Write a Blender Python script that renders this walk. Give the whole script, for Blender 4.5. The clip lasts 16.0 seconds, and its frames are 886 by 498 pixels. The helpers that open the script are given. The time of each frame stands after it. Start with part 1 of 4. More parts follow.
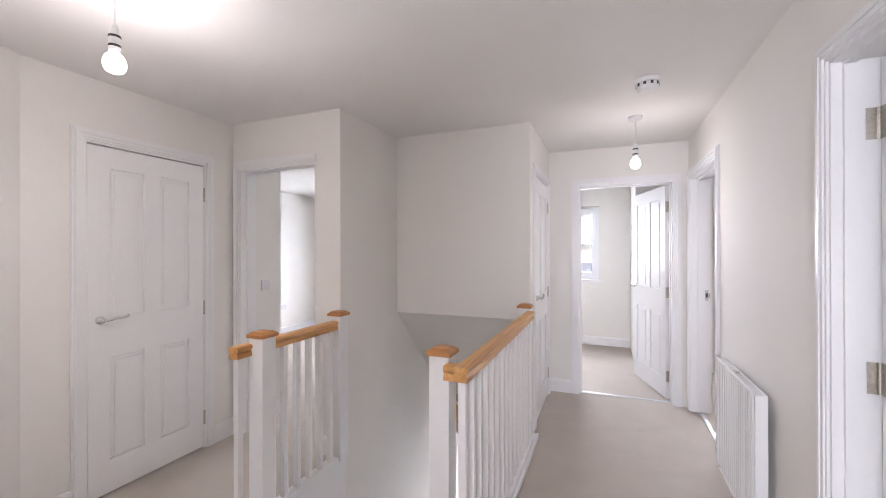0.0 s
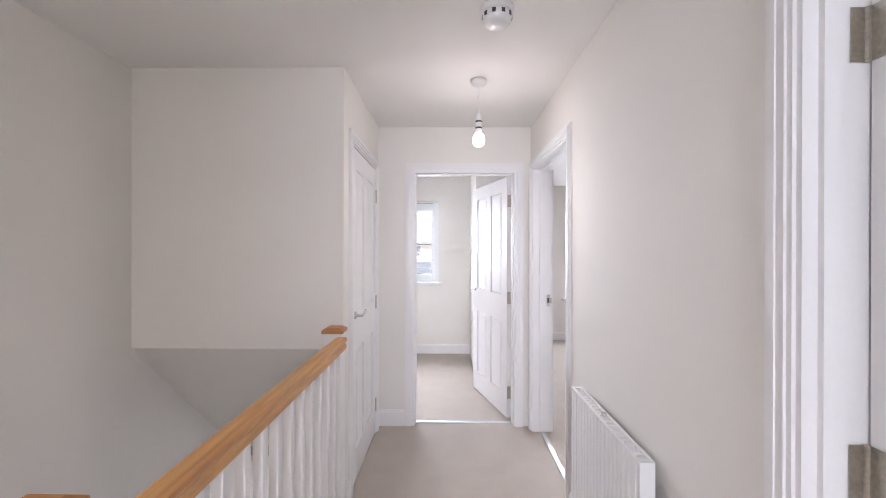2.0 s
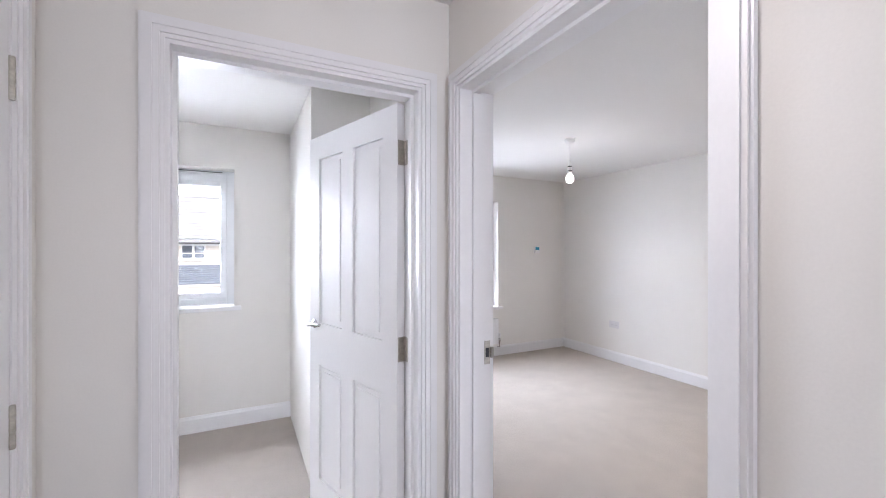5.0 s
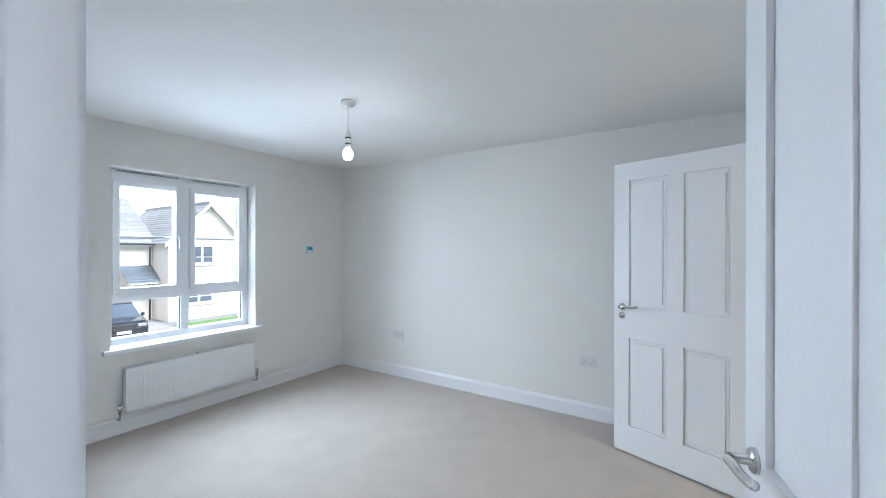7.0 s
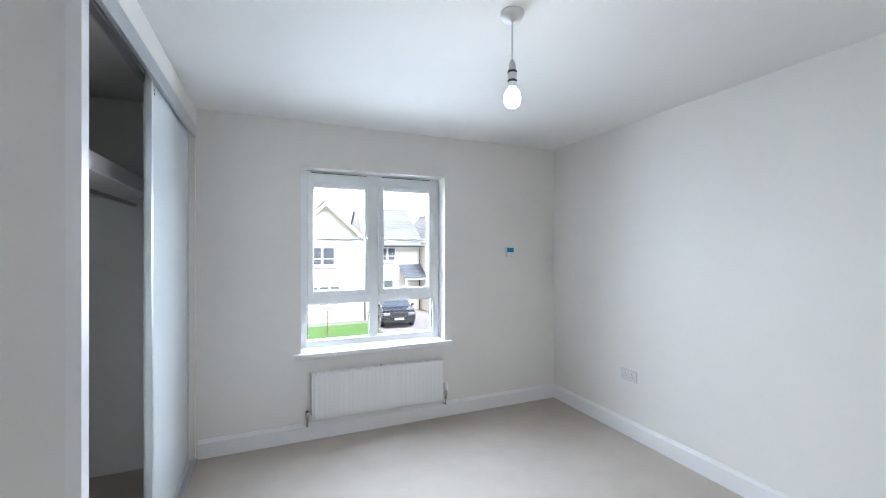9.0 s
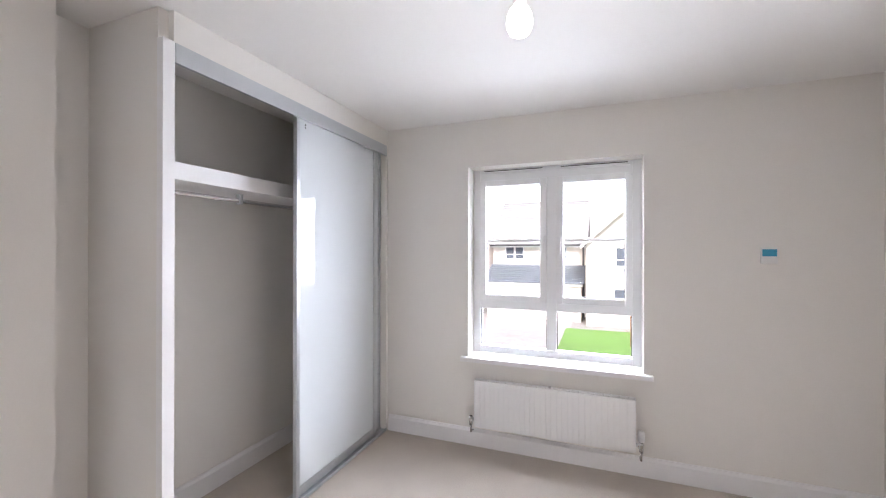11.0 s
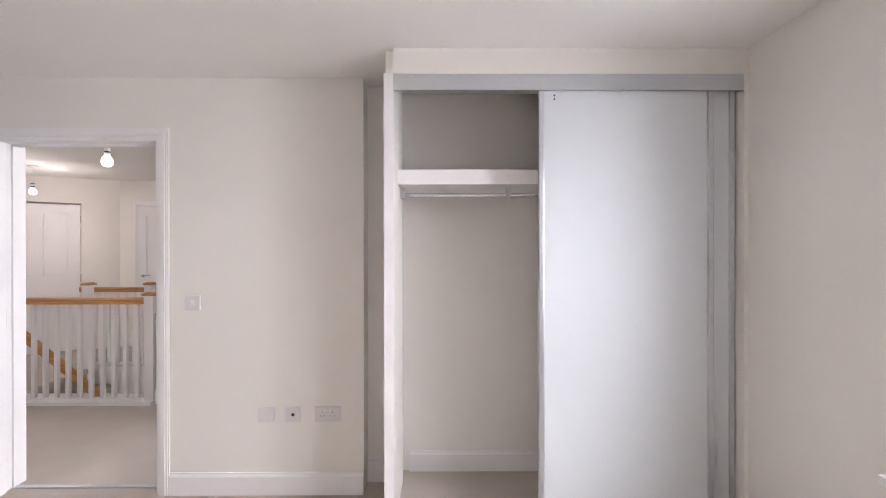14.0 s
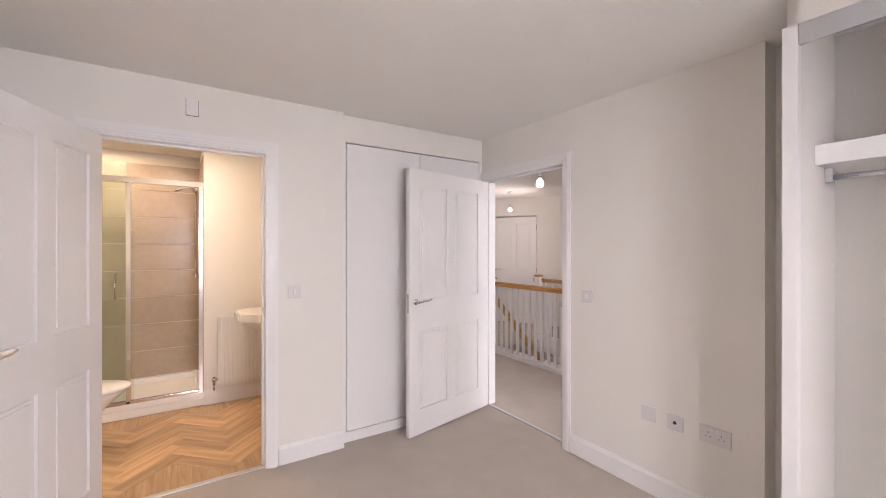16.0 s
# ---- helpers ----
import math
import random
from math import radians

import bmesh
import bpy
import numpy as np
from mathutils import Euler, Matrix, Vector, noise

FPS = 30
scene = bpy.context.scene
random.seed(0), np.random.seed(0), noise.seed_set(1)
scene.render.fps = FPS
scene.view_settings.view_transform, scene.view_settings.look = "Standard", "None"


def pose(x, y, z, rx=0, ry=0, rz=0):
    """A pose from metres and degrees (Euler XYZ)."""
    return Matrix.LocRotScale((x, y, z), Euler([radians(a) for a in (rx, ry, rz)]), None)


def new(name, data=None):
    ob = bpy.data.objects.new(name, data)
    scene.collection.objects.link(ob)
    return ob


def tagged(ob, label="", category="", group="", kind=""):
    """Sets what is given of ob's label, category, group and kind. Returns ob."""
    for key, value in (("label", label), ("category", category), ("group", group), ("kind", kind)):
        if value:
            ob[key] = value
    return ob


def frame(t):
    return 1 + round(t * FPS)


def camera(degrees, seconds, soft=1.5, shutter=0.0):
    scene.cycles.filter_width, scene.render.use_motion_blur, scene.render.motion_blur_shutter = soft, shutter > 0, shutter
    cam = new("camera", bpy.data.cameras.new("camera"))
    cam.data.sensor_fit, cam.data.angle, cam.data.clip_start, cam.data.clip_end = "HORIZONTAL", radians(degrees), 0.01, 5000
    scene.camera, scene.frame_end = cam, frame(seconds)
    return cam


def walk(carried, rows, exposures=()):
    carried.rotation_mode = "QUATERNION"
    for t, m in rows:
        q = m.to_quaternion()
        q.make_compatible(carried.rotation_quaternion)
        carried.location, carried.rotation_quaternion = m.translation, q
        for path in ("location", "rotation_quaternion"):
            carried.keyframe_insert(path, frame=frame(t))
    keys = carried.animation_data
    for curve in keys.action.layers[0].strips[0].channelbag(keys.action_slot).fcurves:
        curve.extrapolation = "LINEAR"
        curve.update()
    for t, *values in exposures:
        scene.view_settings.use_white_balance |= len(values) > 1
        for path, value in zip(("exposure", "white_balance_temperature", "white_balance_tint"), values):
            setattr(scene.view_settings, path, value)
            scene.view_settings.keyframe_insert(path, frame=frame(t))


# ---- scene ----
cam = camera(95.5, 16.0, soft=1.0)
ROWS = [
    (0, pose(0.170, -0.928, 1.408, 90.06, 0.15, 22.06)),
    (0.5, pose(0.231, -0.811, 1.407, 89.96, 0.11, 13.16)),
    (1, pose(0.261, -0.605, 1.408, 89.95, -0.07, 6.11)),
    (1.5, pose(0.223, -0.307, 1.408, 89.88, 0.01, 1.95)),
    (2, pose(0.196, 0.005, 1.408, 89.91, -0.11, 0.72)),
    (2.5, pose(0.155, 0.338, 1.410, 90.00, -0.04, -0.44)),
    (3, pose(0.111, 0.675, 1.411, 90.08, -0.00, -2.35)),
    (3.2, pose(0.097, 0.806, 1.419, 90.07, -0.01, -3.86)),
    (5.5, pose(0.136, 1.998, 1.408, 89.94, 0.00, -36.25)),
    (6, pose(0.310, 2.178, 1.407, 89.94, 0.04, -46.77)),
    (6.5, pose(0.545, 2.344, 1.406, 89.91, 0.00, -54.70)),
    (7, pose(0.834, 2.495, 1.409, 89.96, -0.09, -56.98)),
    (7.5, pose(1.058, 2.665, 1.416, 90.02, -0.13, -52.90)),
    (8, pose(1.278, 2.822, 1.416, 90.05, -0.03, -44.17)),
    (8.5, pose(1.512, 2.955, 1.413, 90.06, 0.05, -33.85)),
    (9, pose(1.811, 3.064, 1.415, 90.08, 0.06, -22.88)),
    (11.5, pose(3.047, 3.550, 1.428, 90.05, -0.15, 31.89)),
    (12, pose(3.146, 3.771, 1.427, 90.06, -0.26, 43.22)),
    (12.5, pose(3.248, 4.041, 1.419, 90.09, -0.40, 55.57)),
    (13, pose(3.288, 4.307, 1.415, 90.03, -0.25, 67.62)),
    (13.5, pose(3.306, 4.547, 1.410, 89.98, 0.00, 78.56)),
    (14, pose(3.284, 4.726, 1.398, 89.90, 0.07, 89.84)),
    (14.5, pose(3.268, 4.866, 1.395, 89.87, 0.03, 102.33)),
    (15, pose(3.252, 4.934, 1.392, 89.84, 0.06, 116.33)),
    (15.5, pose(3.240, 4.984, 1.396, 89.88, 0.01, 131.52)),
    (16, pose(3.264, 5.018, 1.405, 89.96, -0.02, 146.64)),
]
walk(cam, ROWS, exposures=[(0, 1.32, 6250, 19), (3.2, 1.32, 6250, 19), (5.3, 1.1, 6000, 17), (6.4, 1.0, 5850, 14), (7.0, 0.95, 5400, 5), (9.2, 1.05, 5700, 8), (11.3, 1.15, 6350, 18), (13.5, 1.13, 6550, 20), (16, 0.92, 7000, 25)])

# ---- light ----
world = bpy.data.worlds.new("overcast_sky")
scene.world = world
world.use_nodes = True
wn = world.node_tree
sky = wn.nodes.new("ShaderNodeTexSky")
sky.sky_type, sky.sun_disc = "NISHITA", False
sky.sun_elevation, sky.sun_rotation = radians(48), radians(200)
sky.air_density, sky.dust_density, sky.ozone_density = 1.0, 6.0, 0.6
wn.links.new(sky.outputs[0], wn.nodes["Background"].inputs["Color"])
wn.nodes["Background"].inputs["Strength"].default_value = 0.11


def lamp(kind, name, m, power, colour, **set_to):
    data = bpy.data.lights.new(name, kind)
    data.energy, data.color = power, colour
    for key, value in set_to.items():
        if key == "size":
            data.shape, data.size, data.size_y = "RECTANGLE", value[0], value[1]
        elif key == "radius":
            data.shadow_soft_size = value
        elif key == "angle":
            data.angle = radians(value)
        elif key == "cone":
            data.spot_size, data.spot_blend = radians(value), 1.0
    ob = new(name, data)
    ob.matrix_world = m
    return ob


lamp("SUN", "sun", pose(0, 0, 20, 42, 0, 200 - 180), 3.6, (1, 0.97, 0.93), angle=20)
DAY = (0.86, 0.93, 1.0)
# daylight in the window openings: rx 90 looks along +y, rz turns it round
lamp("AREA", "daylight_bedroom_1", pose(2.58, 6.95, 1.75, 64, 0, 180), 165, DAY, size=(1.7, 1.6))
lamp("AREA", "daylight_study", pose(-0.46, 6.1, 1.75, 70, 0, 180), 125, DAY, size=(1.5, 1.3))
lamp("AREA", "daylight_bedroom_4", pose(-3.4, 6.1, 1.7, 68, 0, 180), 170, DAY, size=(1.5, 1.4))
lamp("AREA", "daylight_bedroom_2", pose(2.9, -3.62, 1.4, 68, 0, 0), 9, DAY, size=(1.1, 1.2))


# added fill lamp at the stair foot to brighten the stairwell; no door built
lamp("AREA", "stairwell_fill", pose(-0.93, 5.35, -2.0, 100, 0, 180), 60, DAY, size=(0.8, 1.1))


# ---- materials ----
def rgba(c):
    return (*c, 1)


def surface(name, colour, rough=0.6, metal=0.0, grain=0.0, scale=60.0, bump=0.0, patch=0.03, patch_scale=1.5, coat=0.0, per_object=0.0):
    """A plain surface with a fine grain, large soft patches and a relief."""
    m = bpy.data.materials.new(name)
    m.use_nodes = True
    nt = m.node_tree
    nodes, links = nt.nodes, nt.links
    b = nodes["Principled BSDF"]
    b.inputs["Roughness"].default_value, b.inputs["Metallic"].default_value = rough, metal
    b.inputs["Coat Weight"].default_value = coat
    geo = nodes.new("ShaderNodeNewGeometry")
    fine = nodes.new("ShaderNodeTexNoise")
    fine.inputs["Scale"].default_value, fine.inputs["Detail"].default_value = scale, 4
    big = nodes.new("ShaderNodeTexNoise")
    big.inputs["Scale"].default_value, big.inputs["Detail"].default_value = patch_scale, 3
    links.new(geo.outputs["Position"], fine.inputs["Vector"])
    links.new(geo.outputs["Position"], big.inputs["Vector"])

    def shade(noise_out, amount, under):
        mr = nodes.new("ShaderNodeMapRange")
        mr.inputs["From Min"].default_value, mr.inputs["From Max"].default_value = 0.3, 0.7
        mr.inputs["To Min"].default_value, mr.inputs["To Max"].default_value = 1 - amount, 1 + amount
        links.new(noise_out, mr.inputs["Value"])
        mul = nodes.new("ShaderNodeMix")
        mul.data_type, mul.blend_type = "RGBA", "MULTIPLY"
        mul.inputs["Factor"].default_value = 1
        links.new(under, mul.inputs["A"])
        links.new(mr.outputs[0], mul.inputs["B"])
        return mul.outputs["Result"]

    rgb = nodes.new("ShaderNodeRGB")
    rgb.outputs[0].default_value = rgba(colour)
    out = rgb.outputs[0]
    if grain:
        out = shade(fine.outputs[0], grain, out)
    if patch:
        out = shade(big.outputs[0], patch, out)
    if per_object:
        info = nodes.new("ShaderNodeObjectInfo")
        mr = nodes.new("ShaderNodeMapRange")
        mr.inputs["To Min"].default_value, mr.inputs["To Max"].default_value = 1 - per_object, 1 + per_object
        links.new(info.outputs["Random"], mr.inputs["Value"])
        mul = nodes.new("ShaderNodeMix")
        mul.data_type, mul.blend_type = "RGBA", "MULTIPLY"
        mul.inputs["Factor"].default_value = 1
        links.new(out, mul.inputs["A"])
        links.new(mr.outputs[0], mul.inputs["B"])
        out = mul.outputs["Result"]
    links.new(out, b.inputs["Base Color"])
    if bump:
        bp = nodes.new("ShaderNodeBump")
        bp.inputs["Strength"].default_value, bp.inputs["Distance"].default_value = bump, 0.004
        links.new(fine.outputs[0], bp.inputs["Height"])
        links.new(bp.outputs[0], b.inputs["Normal"])
    return m


def wood(name, light, dark, along="Y", rough=0.38, per_object=0.0):
    """Oak with a long grain along one axis of the object."""
    m = bpy.data.materials.new(name)
    m.use_nodes = True
    nodes, links = m.node_tree.nodes, m.node_tree.links
    b = nodes["Principled BSDF"]
    b.inputs["Roughness"].default_value = rough
    tc = nodes.new("ShaderNodeTexCoord")
    mp = nodes.new("ShaderNodeMapping")
    s = [38.0, 38.0, 38.0]
    s["XYZ".index(along)] = 2.2
    mp.inputs["Scale"].default_value = s
    links.new(tc.outputs["Object"], mp.inputs["Vector"])
    n = nodes.new("ShaderNodeTexNoise")
    n.inputs["Scale"].default_value, n.inputs["Detail"].default_value, n.inputs["Distortion"].default_value = 1.0, 6, 0.8
    links.new(mp.outputs[0], n.inputs["Vector"])
    ramp = nodes.new("ShaderNodeValToRGB")
    ramp.color_ramp.elements[0].position, ramp.color_ramp.elements[0].color = 0.32, rgba(dark)
    ramp.color_ramp.elements[1].position, ramp.color_ramp.elements[1].color = 0.68, rgba(light)
    links.new(n.outputs[0], ramp.inputs[0])
    out = ramp.outputs[0]
    if per_object:
        info = nodes.new("ShaderNodeObjectInfo")
        hsv = nodes.new("ShaderNodeHueSaturation")
        mr = nodes.new("ShaderNodeMapRange")
        mr.inputs["To Min"].default_value, mr.inputs["To Max"].default_value = 1 - per_object, 1 + per_object
        links.new(info.outputs["Random"], mr.inputs["Value"])
        links.new(mr.outputs[0], hsv.inputs["Value"])
        links.new(out, hsv.inputs["Color"])
        out = hsv.outputs[0]
    links.new(out, b.inputs["Base Color"])
    bp = nodes.new("ShaderNodeBump")
    bp.inputs["Strength"].default_value, bp.inputs["Distance"].default_value = 0.15, 0.001
    links.new(n.outputs[0], bp.inputs["Height"])
    links.new(bp.outputs[0], b.inputs["Normal"])
    return m


def glow(name, colour, strength):
    m = bpy.data.materials.new(name)
    m.use_nodes = True
    b = m.node_tree.nodes["Principled BSDF"]
    b.inputs["Base Color"].default_value = rgba((0.9, 0.9, 0.88))
    b.inputs["Emission Color"].default_value, b.inputs["Emission Strength"].default_value = rgba(colour), strength
    return m


def pane_glass(name, tint=(1, 1, 1)):
    m = bpy.data.materials.new(name)
    m.use_nodes = True
    nodes, links = m.node_tree.nodes, m.node_tree.links
    nodes.remove(nodes["Principled BSDF"])
    tr, gl, mix, fr = (nodes.new("ShaderNode" + k) for k in ("BsdfTransparent", "BsdfGlossy", "MixShader", "Fresnel"))
    tr.inputs["Color"].default_value = rgba(tint)
    gl.inputs["Roughness"].default_value = 0.02
    fr.inputs["IOR"].default_value = 1.35
    links.new(fr.outputs[0], mix.inputs[0])
    links.new(tr.outputs[0], mix.inputs[1])
    links.new(gl.outputs[0], mix.inputs[2])
    links.new(mix.outputs[0], nodes["Material Output"].inputs["Surface"])
    return m


WALL = surface("wall_paint", (0.78, 0.755, 0.715), 0.75, grain=0.012, scale=180, bump=0.06, patch=0.012)
CEIL = surface("ceiling_paint", (0.80, 0.785, 0.76), 0.85, grain=0.012, scale=140, bump=0.12, patch=0.012)
GLOSS = surface("white_gloss_paint", (0.80, 0.79, 0.79), 0.32, grain=0.01, scale=90, bump=0.03, patch=0.012)
CARPET = surface("carpet", (0.50, 0.445, 0.39), 0.95, grain=0.22, scale=420, bump=0.9, patch=0.045, patch_scale=5)
OAK = wood("oak_along", (0.66, 0.36, 0.125), (0.47, 0.215, 0.065), "Y")
OAKCAP = wood("oak_cap", (0.50, 0.235, 0.08), (0.34, 0.135, 0.04), "X")
CHROME = surface("chrome", (0.72, 0.72, 0.73), 0.16, 1.0, patch=0)
STEEL = surface("hinge_steel", (0.50, 0.47, 0.42), 0.32, 1.0, grain=0.1, scale=120, patch=0.1, patch_scale=30)
ALU = surface("brushed_aluminium", (0.58, 0.60, 0.62), 0.38, 0.85, grain=0.03, scale=200, patch=0.02)
UPVC = surface("white_upvc", (0.82, 0.83, 0.84), 0.28, patch=0.01)
PANEL = surface("white_panel_glass", (0.66, 0.69, 0.71), 0.004, patch=0.008)
PANEL.node_tree.nodes["Principled BSDF"].inputs["Specular IOR Level"].default_value = 0.3
RAD = surface("radiator_enamel", (0.80, 0.80, 0.80), 0.30, patch=0.01)
PLASTIC = surface("white_plastic", (0.78, 0.77, 0.76), 0.35, patch=0.01)
PLATE = surface("grey_white_plate_plastic", (0.69, 0.67, 0.67), 0.3, patch=0.01)
DARK = surface("dark_plastic", (0.03, 0.03, 0.035), 0.4, patch=0)
BLUE = surface("blue_display", (0.05, 0.32, 0.50), 0.25, patch=0.05, patch_scale=60)
BULB = glow("lit_bulb", (1.0, 0.95, 0.90), 4.0)
GLASS = pane_glass("window_glass")
SHOWER_GLASS = pane_glass("shower_glass", (0.93, 0.97, 0.945))
TILE = surface("shower_tile", (0.42, 0.34, 0.27), 0.22, grain=0.05, scale=25, patch=0.06, patch_scale=3, per_object=0.05)
GROUT = surface("light_grout", (0.70, 0.64, 0.55), 0.9, grain=0.05, scale=150)
CERAMIC = surface("white_ceramic", (0.84, 0.83, 0.81), 0.08, patch=0)
VINYL = wood("herringbone_vinyl", (0.66, 0.44, 0.25), (0.45, 0.27, 0.135), "Y", 0.42, 0.24)
RENDER = surface("cream_render", (0.76, 0.725, 0.67), 0.9, grain=0.06, scale=12, bump=0.2, patch=0.04, patch_scale=0.3)
ROOF = surface("grey_roof_tile", (0.27, 0.275, 0.285), 0.7, grain=0.12, scale=6, patch=0.08, patch_scale=0.8, per_object=0.1)
ROOF_DARK = surface("slate_blue_roof_tile", (0.12, 0.14, 0.17), 0.6, grain=0.1, scale=6, patch=0.08, per_object=0.1)
LAWN = surface("lawn", (0.11, 0.22, 0.05), 0.95, grain=0.35, scale=9, bump=0.8, patch=0.15, patch_scale=0.5)
ASPHALT = surface("asphalt", (0.22, 0.215, 0.215), 0.9, grain=0.2, scale=20, bump=0.3, patch=0.1, patch_scale=0.4)
PAVING = surface("block_paving", (0.30, 0.285, 0.285), 0.9, grain=0.2, scale=8, patch=0.1, patch_scale=0.5)
CAR_PAINT = surface("dark_car_paint", (0.035, 0.04, 0.05), 0.2, 0.3, patch=0, coat=0.8)
RUBBER = surface("black_rubber", (0.02, 0.02, 0.02), 0.8, patch=0)
FENCE = surface("brown_timber", (0.20, 0.11, 0.06), 0.8, grain=0.2, scale=8)
DARK_GLASS = surface("far_window_glass", (0.10, 0.12, 0.15), 0.08, patch=0.1, patch_scale=1)


# ---- builders ----
def box(bm, x0, y0, z0, x1, y1, z1, bevel=0.0):
    r = bmesh.ops.create_cube(bm, size=1.0)
    vs = r["verts"]
    bmesh.ops.scale(bm, vec=(abs(x1 - x0), abs(y1 - y0), abs(z1 - z0)), verts=vs)
    bmesh.ops.translate(bm, vec=((x0 + x1) / 2, (y0 + y1) / 2, (z0 + z1) / 2), verts=vs)
    if bevel:
        es = list({e for v in vs for e in v.link_edges})
        bmesh.ops.bevel(bm, geom=es, offset=bevel, segments=2, profile=0.6, affect="EDGES")
    return bm


def boxes(*rows, bevel=0.0):
    bm = bmesh.new()
    for r in rows:
        box(bm, *r, bevel=bevel)
    return bm


def lathe(bm, profile, segments=24, at=(0, 0, 0), axis="Z"):
    """Turns (radius, height) pairs round an axis."""
    rings = []
    for r, h in profile:
        ring = []
        for i in range(segments):
            a = 2 * math.pi * i / segments
            p = (r * math.cos(a), r * math.sin(a), h)
            if axis == "X":
                p = (h, p[0], p[1])
            elif axis == "Y":
                p = (p[0], h, p[1])
            ring.append(bm.verts.new((p[0] + at[0], p[1] + at[1], p[2] + at[2])))
        rings.append(ring)
    for a, b in zip(rings, rings[1:]):
        for i in range(segments):
            j = (i + 1) % segments
            bm.faces.new((a[i], a[j], b[j], b[i]))
    for ring in (rings[0], rings[-1]):
        bm.faces.new(ring)
    return bm


def extrude_outline(bm, pts, axis, a0, a1):
    """A solid from an outline of 2D points, drawn out along an axis. X: (y, z), Y: (x, z), Z: (x, y)."""
    def place(p, a):
        return {"X": (a, p[0], p[1]), "Y": (p[0], a, p[1]), "Z": (p[0], p[1], a)}[axis]
    lo = [bm.verts.new(place(p, a0)) for p in pts]
    hi = [bm.verts.new(place(p, a1)) for p in pts]
    bm.faces.new(lo)
    bm.faces.new(hi)
    for i in range(len(pts)):
        j = (i + 1) % len(pts)
        bm.faces.new((lo[i], lo[j], hi[j], hi[i]))
    return bm


def tube(bm, pts, r, segments=10):
    """A round bar through points."""
    pts = [Vector(p) for p in pts]
    rings = []
    for i, p in enumerate(pts):
        d = (pts[min(i + 1, len(pts) - 1)] - pts[max(i - 1, 0)]).normalized()
        side = d.cross(Vector((0, 0, 1)))
        if side.length < 0.05:
            side = d.cross(Vector((1, 0, 0)))
        side.normalize()
        up = side.cross(d)
        rings.append([bm.verts.new(p + r * (math.cos(2 * math.pi * k / segments) * side + math.sin(2 * math.pi * k / segments) * up)) for k in range(segments)])
    for a, b in zip(rings, rings[1:]):
        for k in range(segments):
            j = (k + 1) % segments
            bm.faces.new((a[k], a[j], b[j], b[k]))
    bm.faces.new(rings[0])
    bm.faces.new(rings[-1])
    return bm


def mesh_of(name, bm, material, smooth=False):
    bmesh.ops.recalc_face_normals(bm, faces=bm.faces)
    me = bpy.data.meshes.new(name)
    bm.to_mesh(me)
    bm.free()
    me.materials.append(material)
    if smooth:
        for p in me.polygons:
            p.use_smooth = True
    return me


def part(name, bm, material, parent, label="", smooth=False):
    ob = new(name, mesh_of(name, bm, material, smooth))
    ob.parent = parent
    return tagged(ob, label)


def thing(name, m, label, category, group=""):
    ob = new(name)
    ob.empty_display_size = 0.1
    ob.matrix_world = m
    return tagged(ob, label, category, group)


def solid(name, bm, material, label, category, kind="structure", smooth=False):
    return tagged(new(name, mesh_of(name, bm, material, smooth)), label, category, kind=kind)


CH = 2.37  # ceiling height
DH = 2.02  # door opening height
T = 0.13   # partition thickness


def wall(name, axis, c0, c1, a0, a1, holes=(), z0=0.0, z1=CH, label="cream painted plaster wall", material=None):
    """A wall between the planes c0 and c1, from a0 to a1 along the other axis, with holes (a0, a1, z0, z1) through it."""
    bm = bmesh.new()

    def piece(p, q, lo, hi):
        if q - p < 1e-4 or hi - lo < 1e-4:
            return
        if axis == "x":
            box(bm, c0, p, lo, c1, q, hi)
        else:
            box(bm, p, c0, lo, q, c1, hi)
    at = a0
    for p, q, lo, hi in sorted(holes):
        piece(at, p, z0, z1)
        piece(p, q, z0, lo)
        piece(p, q, hi, z1)
        at = q
    piece(at, a1, z0, z1)
    return solid(name, bm, material or WALL, label, "wall")


def skirting(name, axis, c, side, a0, a1, h=0.125):
    """A skirting board on the plane c, standing out to side (+1 or -1)."""
    t = 0.016 * side
    pts = [(c, 0.0), (c + t, 0.0), (c + t, h - 0.022), (c + t * 0.55, h - 0.008), (c + t * 0.4, h), (c, h)]
    return solid(name, extrude_outline(bmesh.new(), pts, "Y" if axis == "x" else "X", a0, a1), GLOSS, "white painted skirting board with a moulded top", "skirting board")


# ---- structure ----
solid("floor_bedroom_1", boxes((0.85, 2.06, -0.25, 2.285, 2.2, 0), (0.85, 2.2, -0.25, 4.30, 6.22, 0), (0.62, 4.28, -0.25, 0.85, 6.22, 0)), CARPET, "beige cut-pile bedroom carpet", "carpet")
solid("floor_landing", boxes((-0.36, -1.45, -0.25, 0.85, 3.20, 0), (-1.50, -1.45, -0.25, -0.36, 0.62, 0), (-2.62, -1.45, -0.25, -1.50, 1.34, 0)), CARPET, "beige cut-pile carpet on the landing", "carpet")
solid("floor_study", boxes((-1.50, 3.20, -0.25, 0.85, 4.28, 0), (-1.50, 4.28, -0.25, 0.62, 5.40, 0)), CARPET, "beige cut-pile study carpet", "carpet")
solid("floor_bedroom_4", boxes((-4.84, 1.34, -0.25, -1.63, 5.40, 0)), CARPET, "beige cut-pile carpet in a bedroom", "carpet")
solid("floor_bedroom_2", boxes((0.85, -3.55, -0.25, 4.30, -0.13, 0), (0.85, -0.13, -0.25, 2.16, 2.06, 0)), CARPET, "beige cut-pile carpet in a bedroom", "carpet")
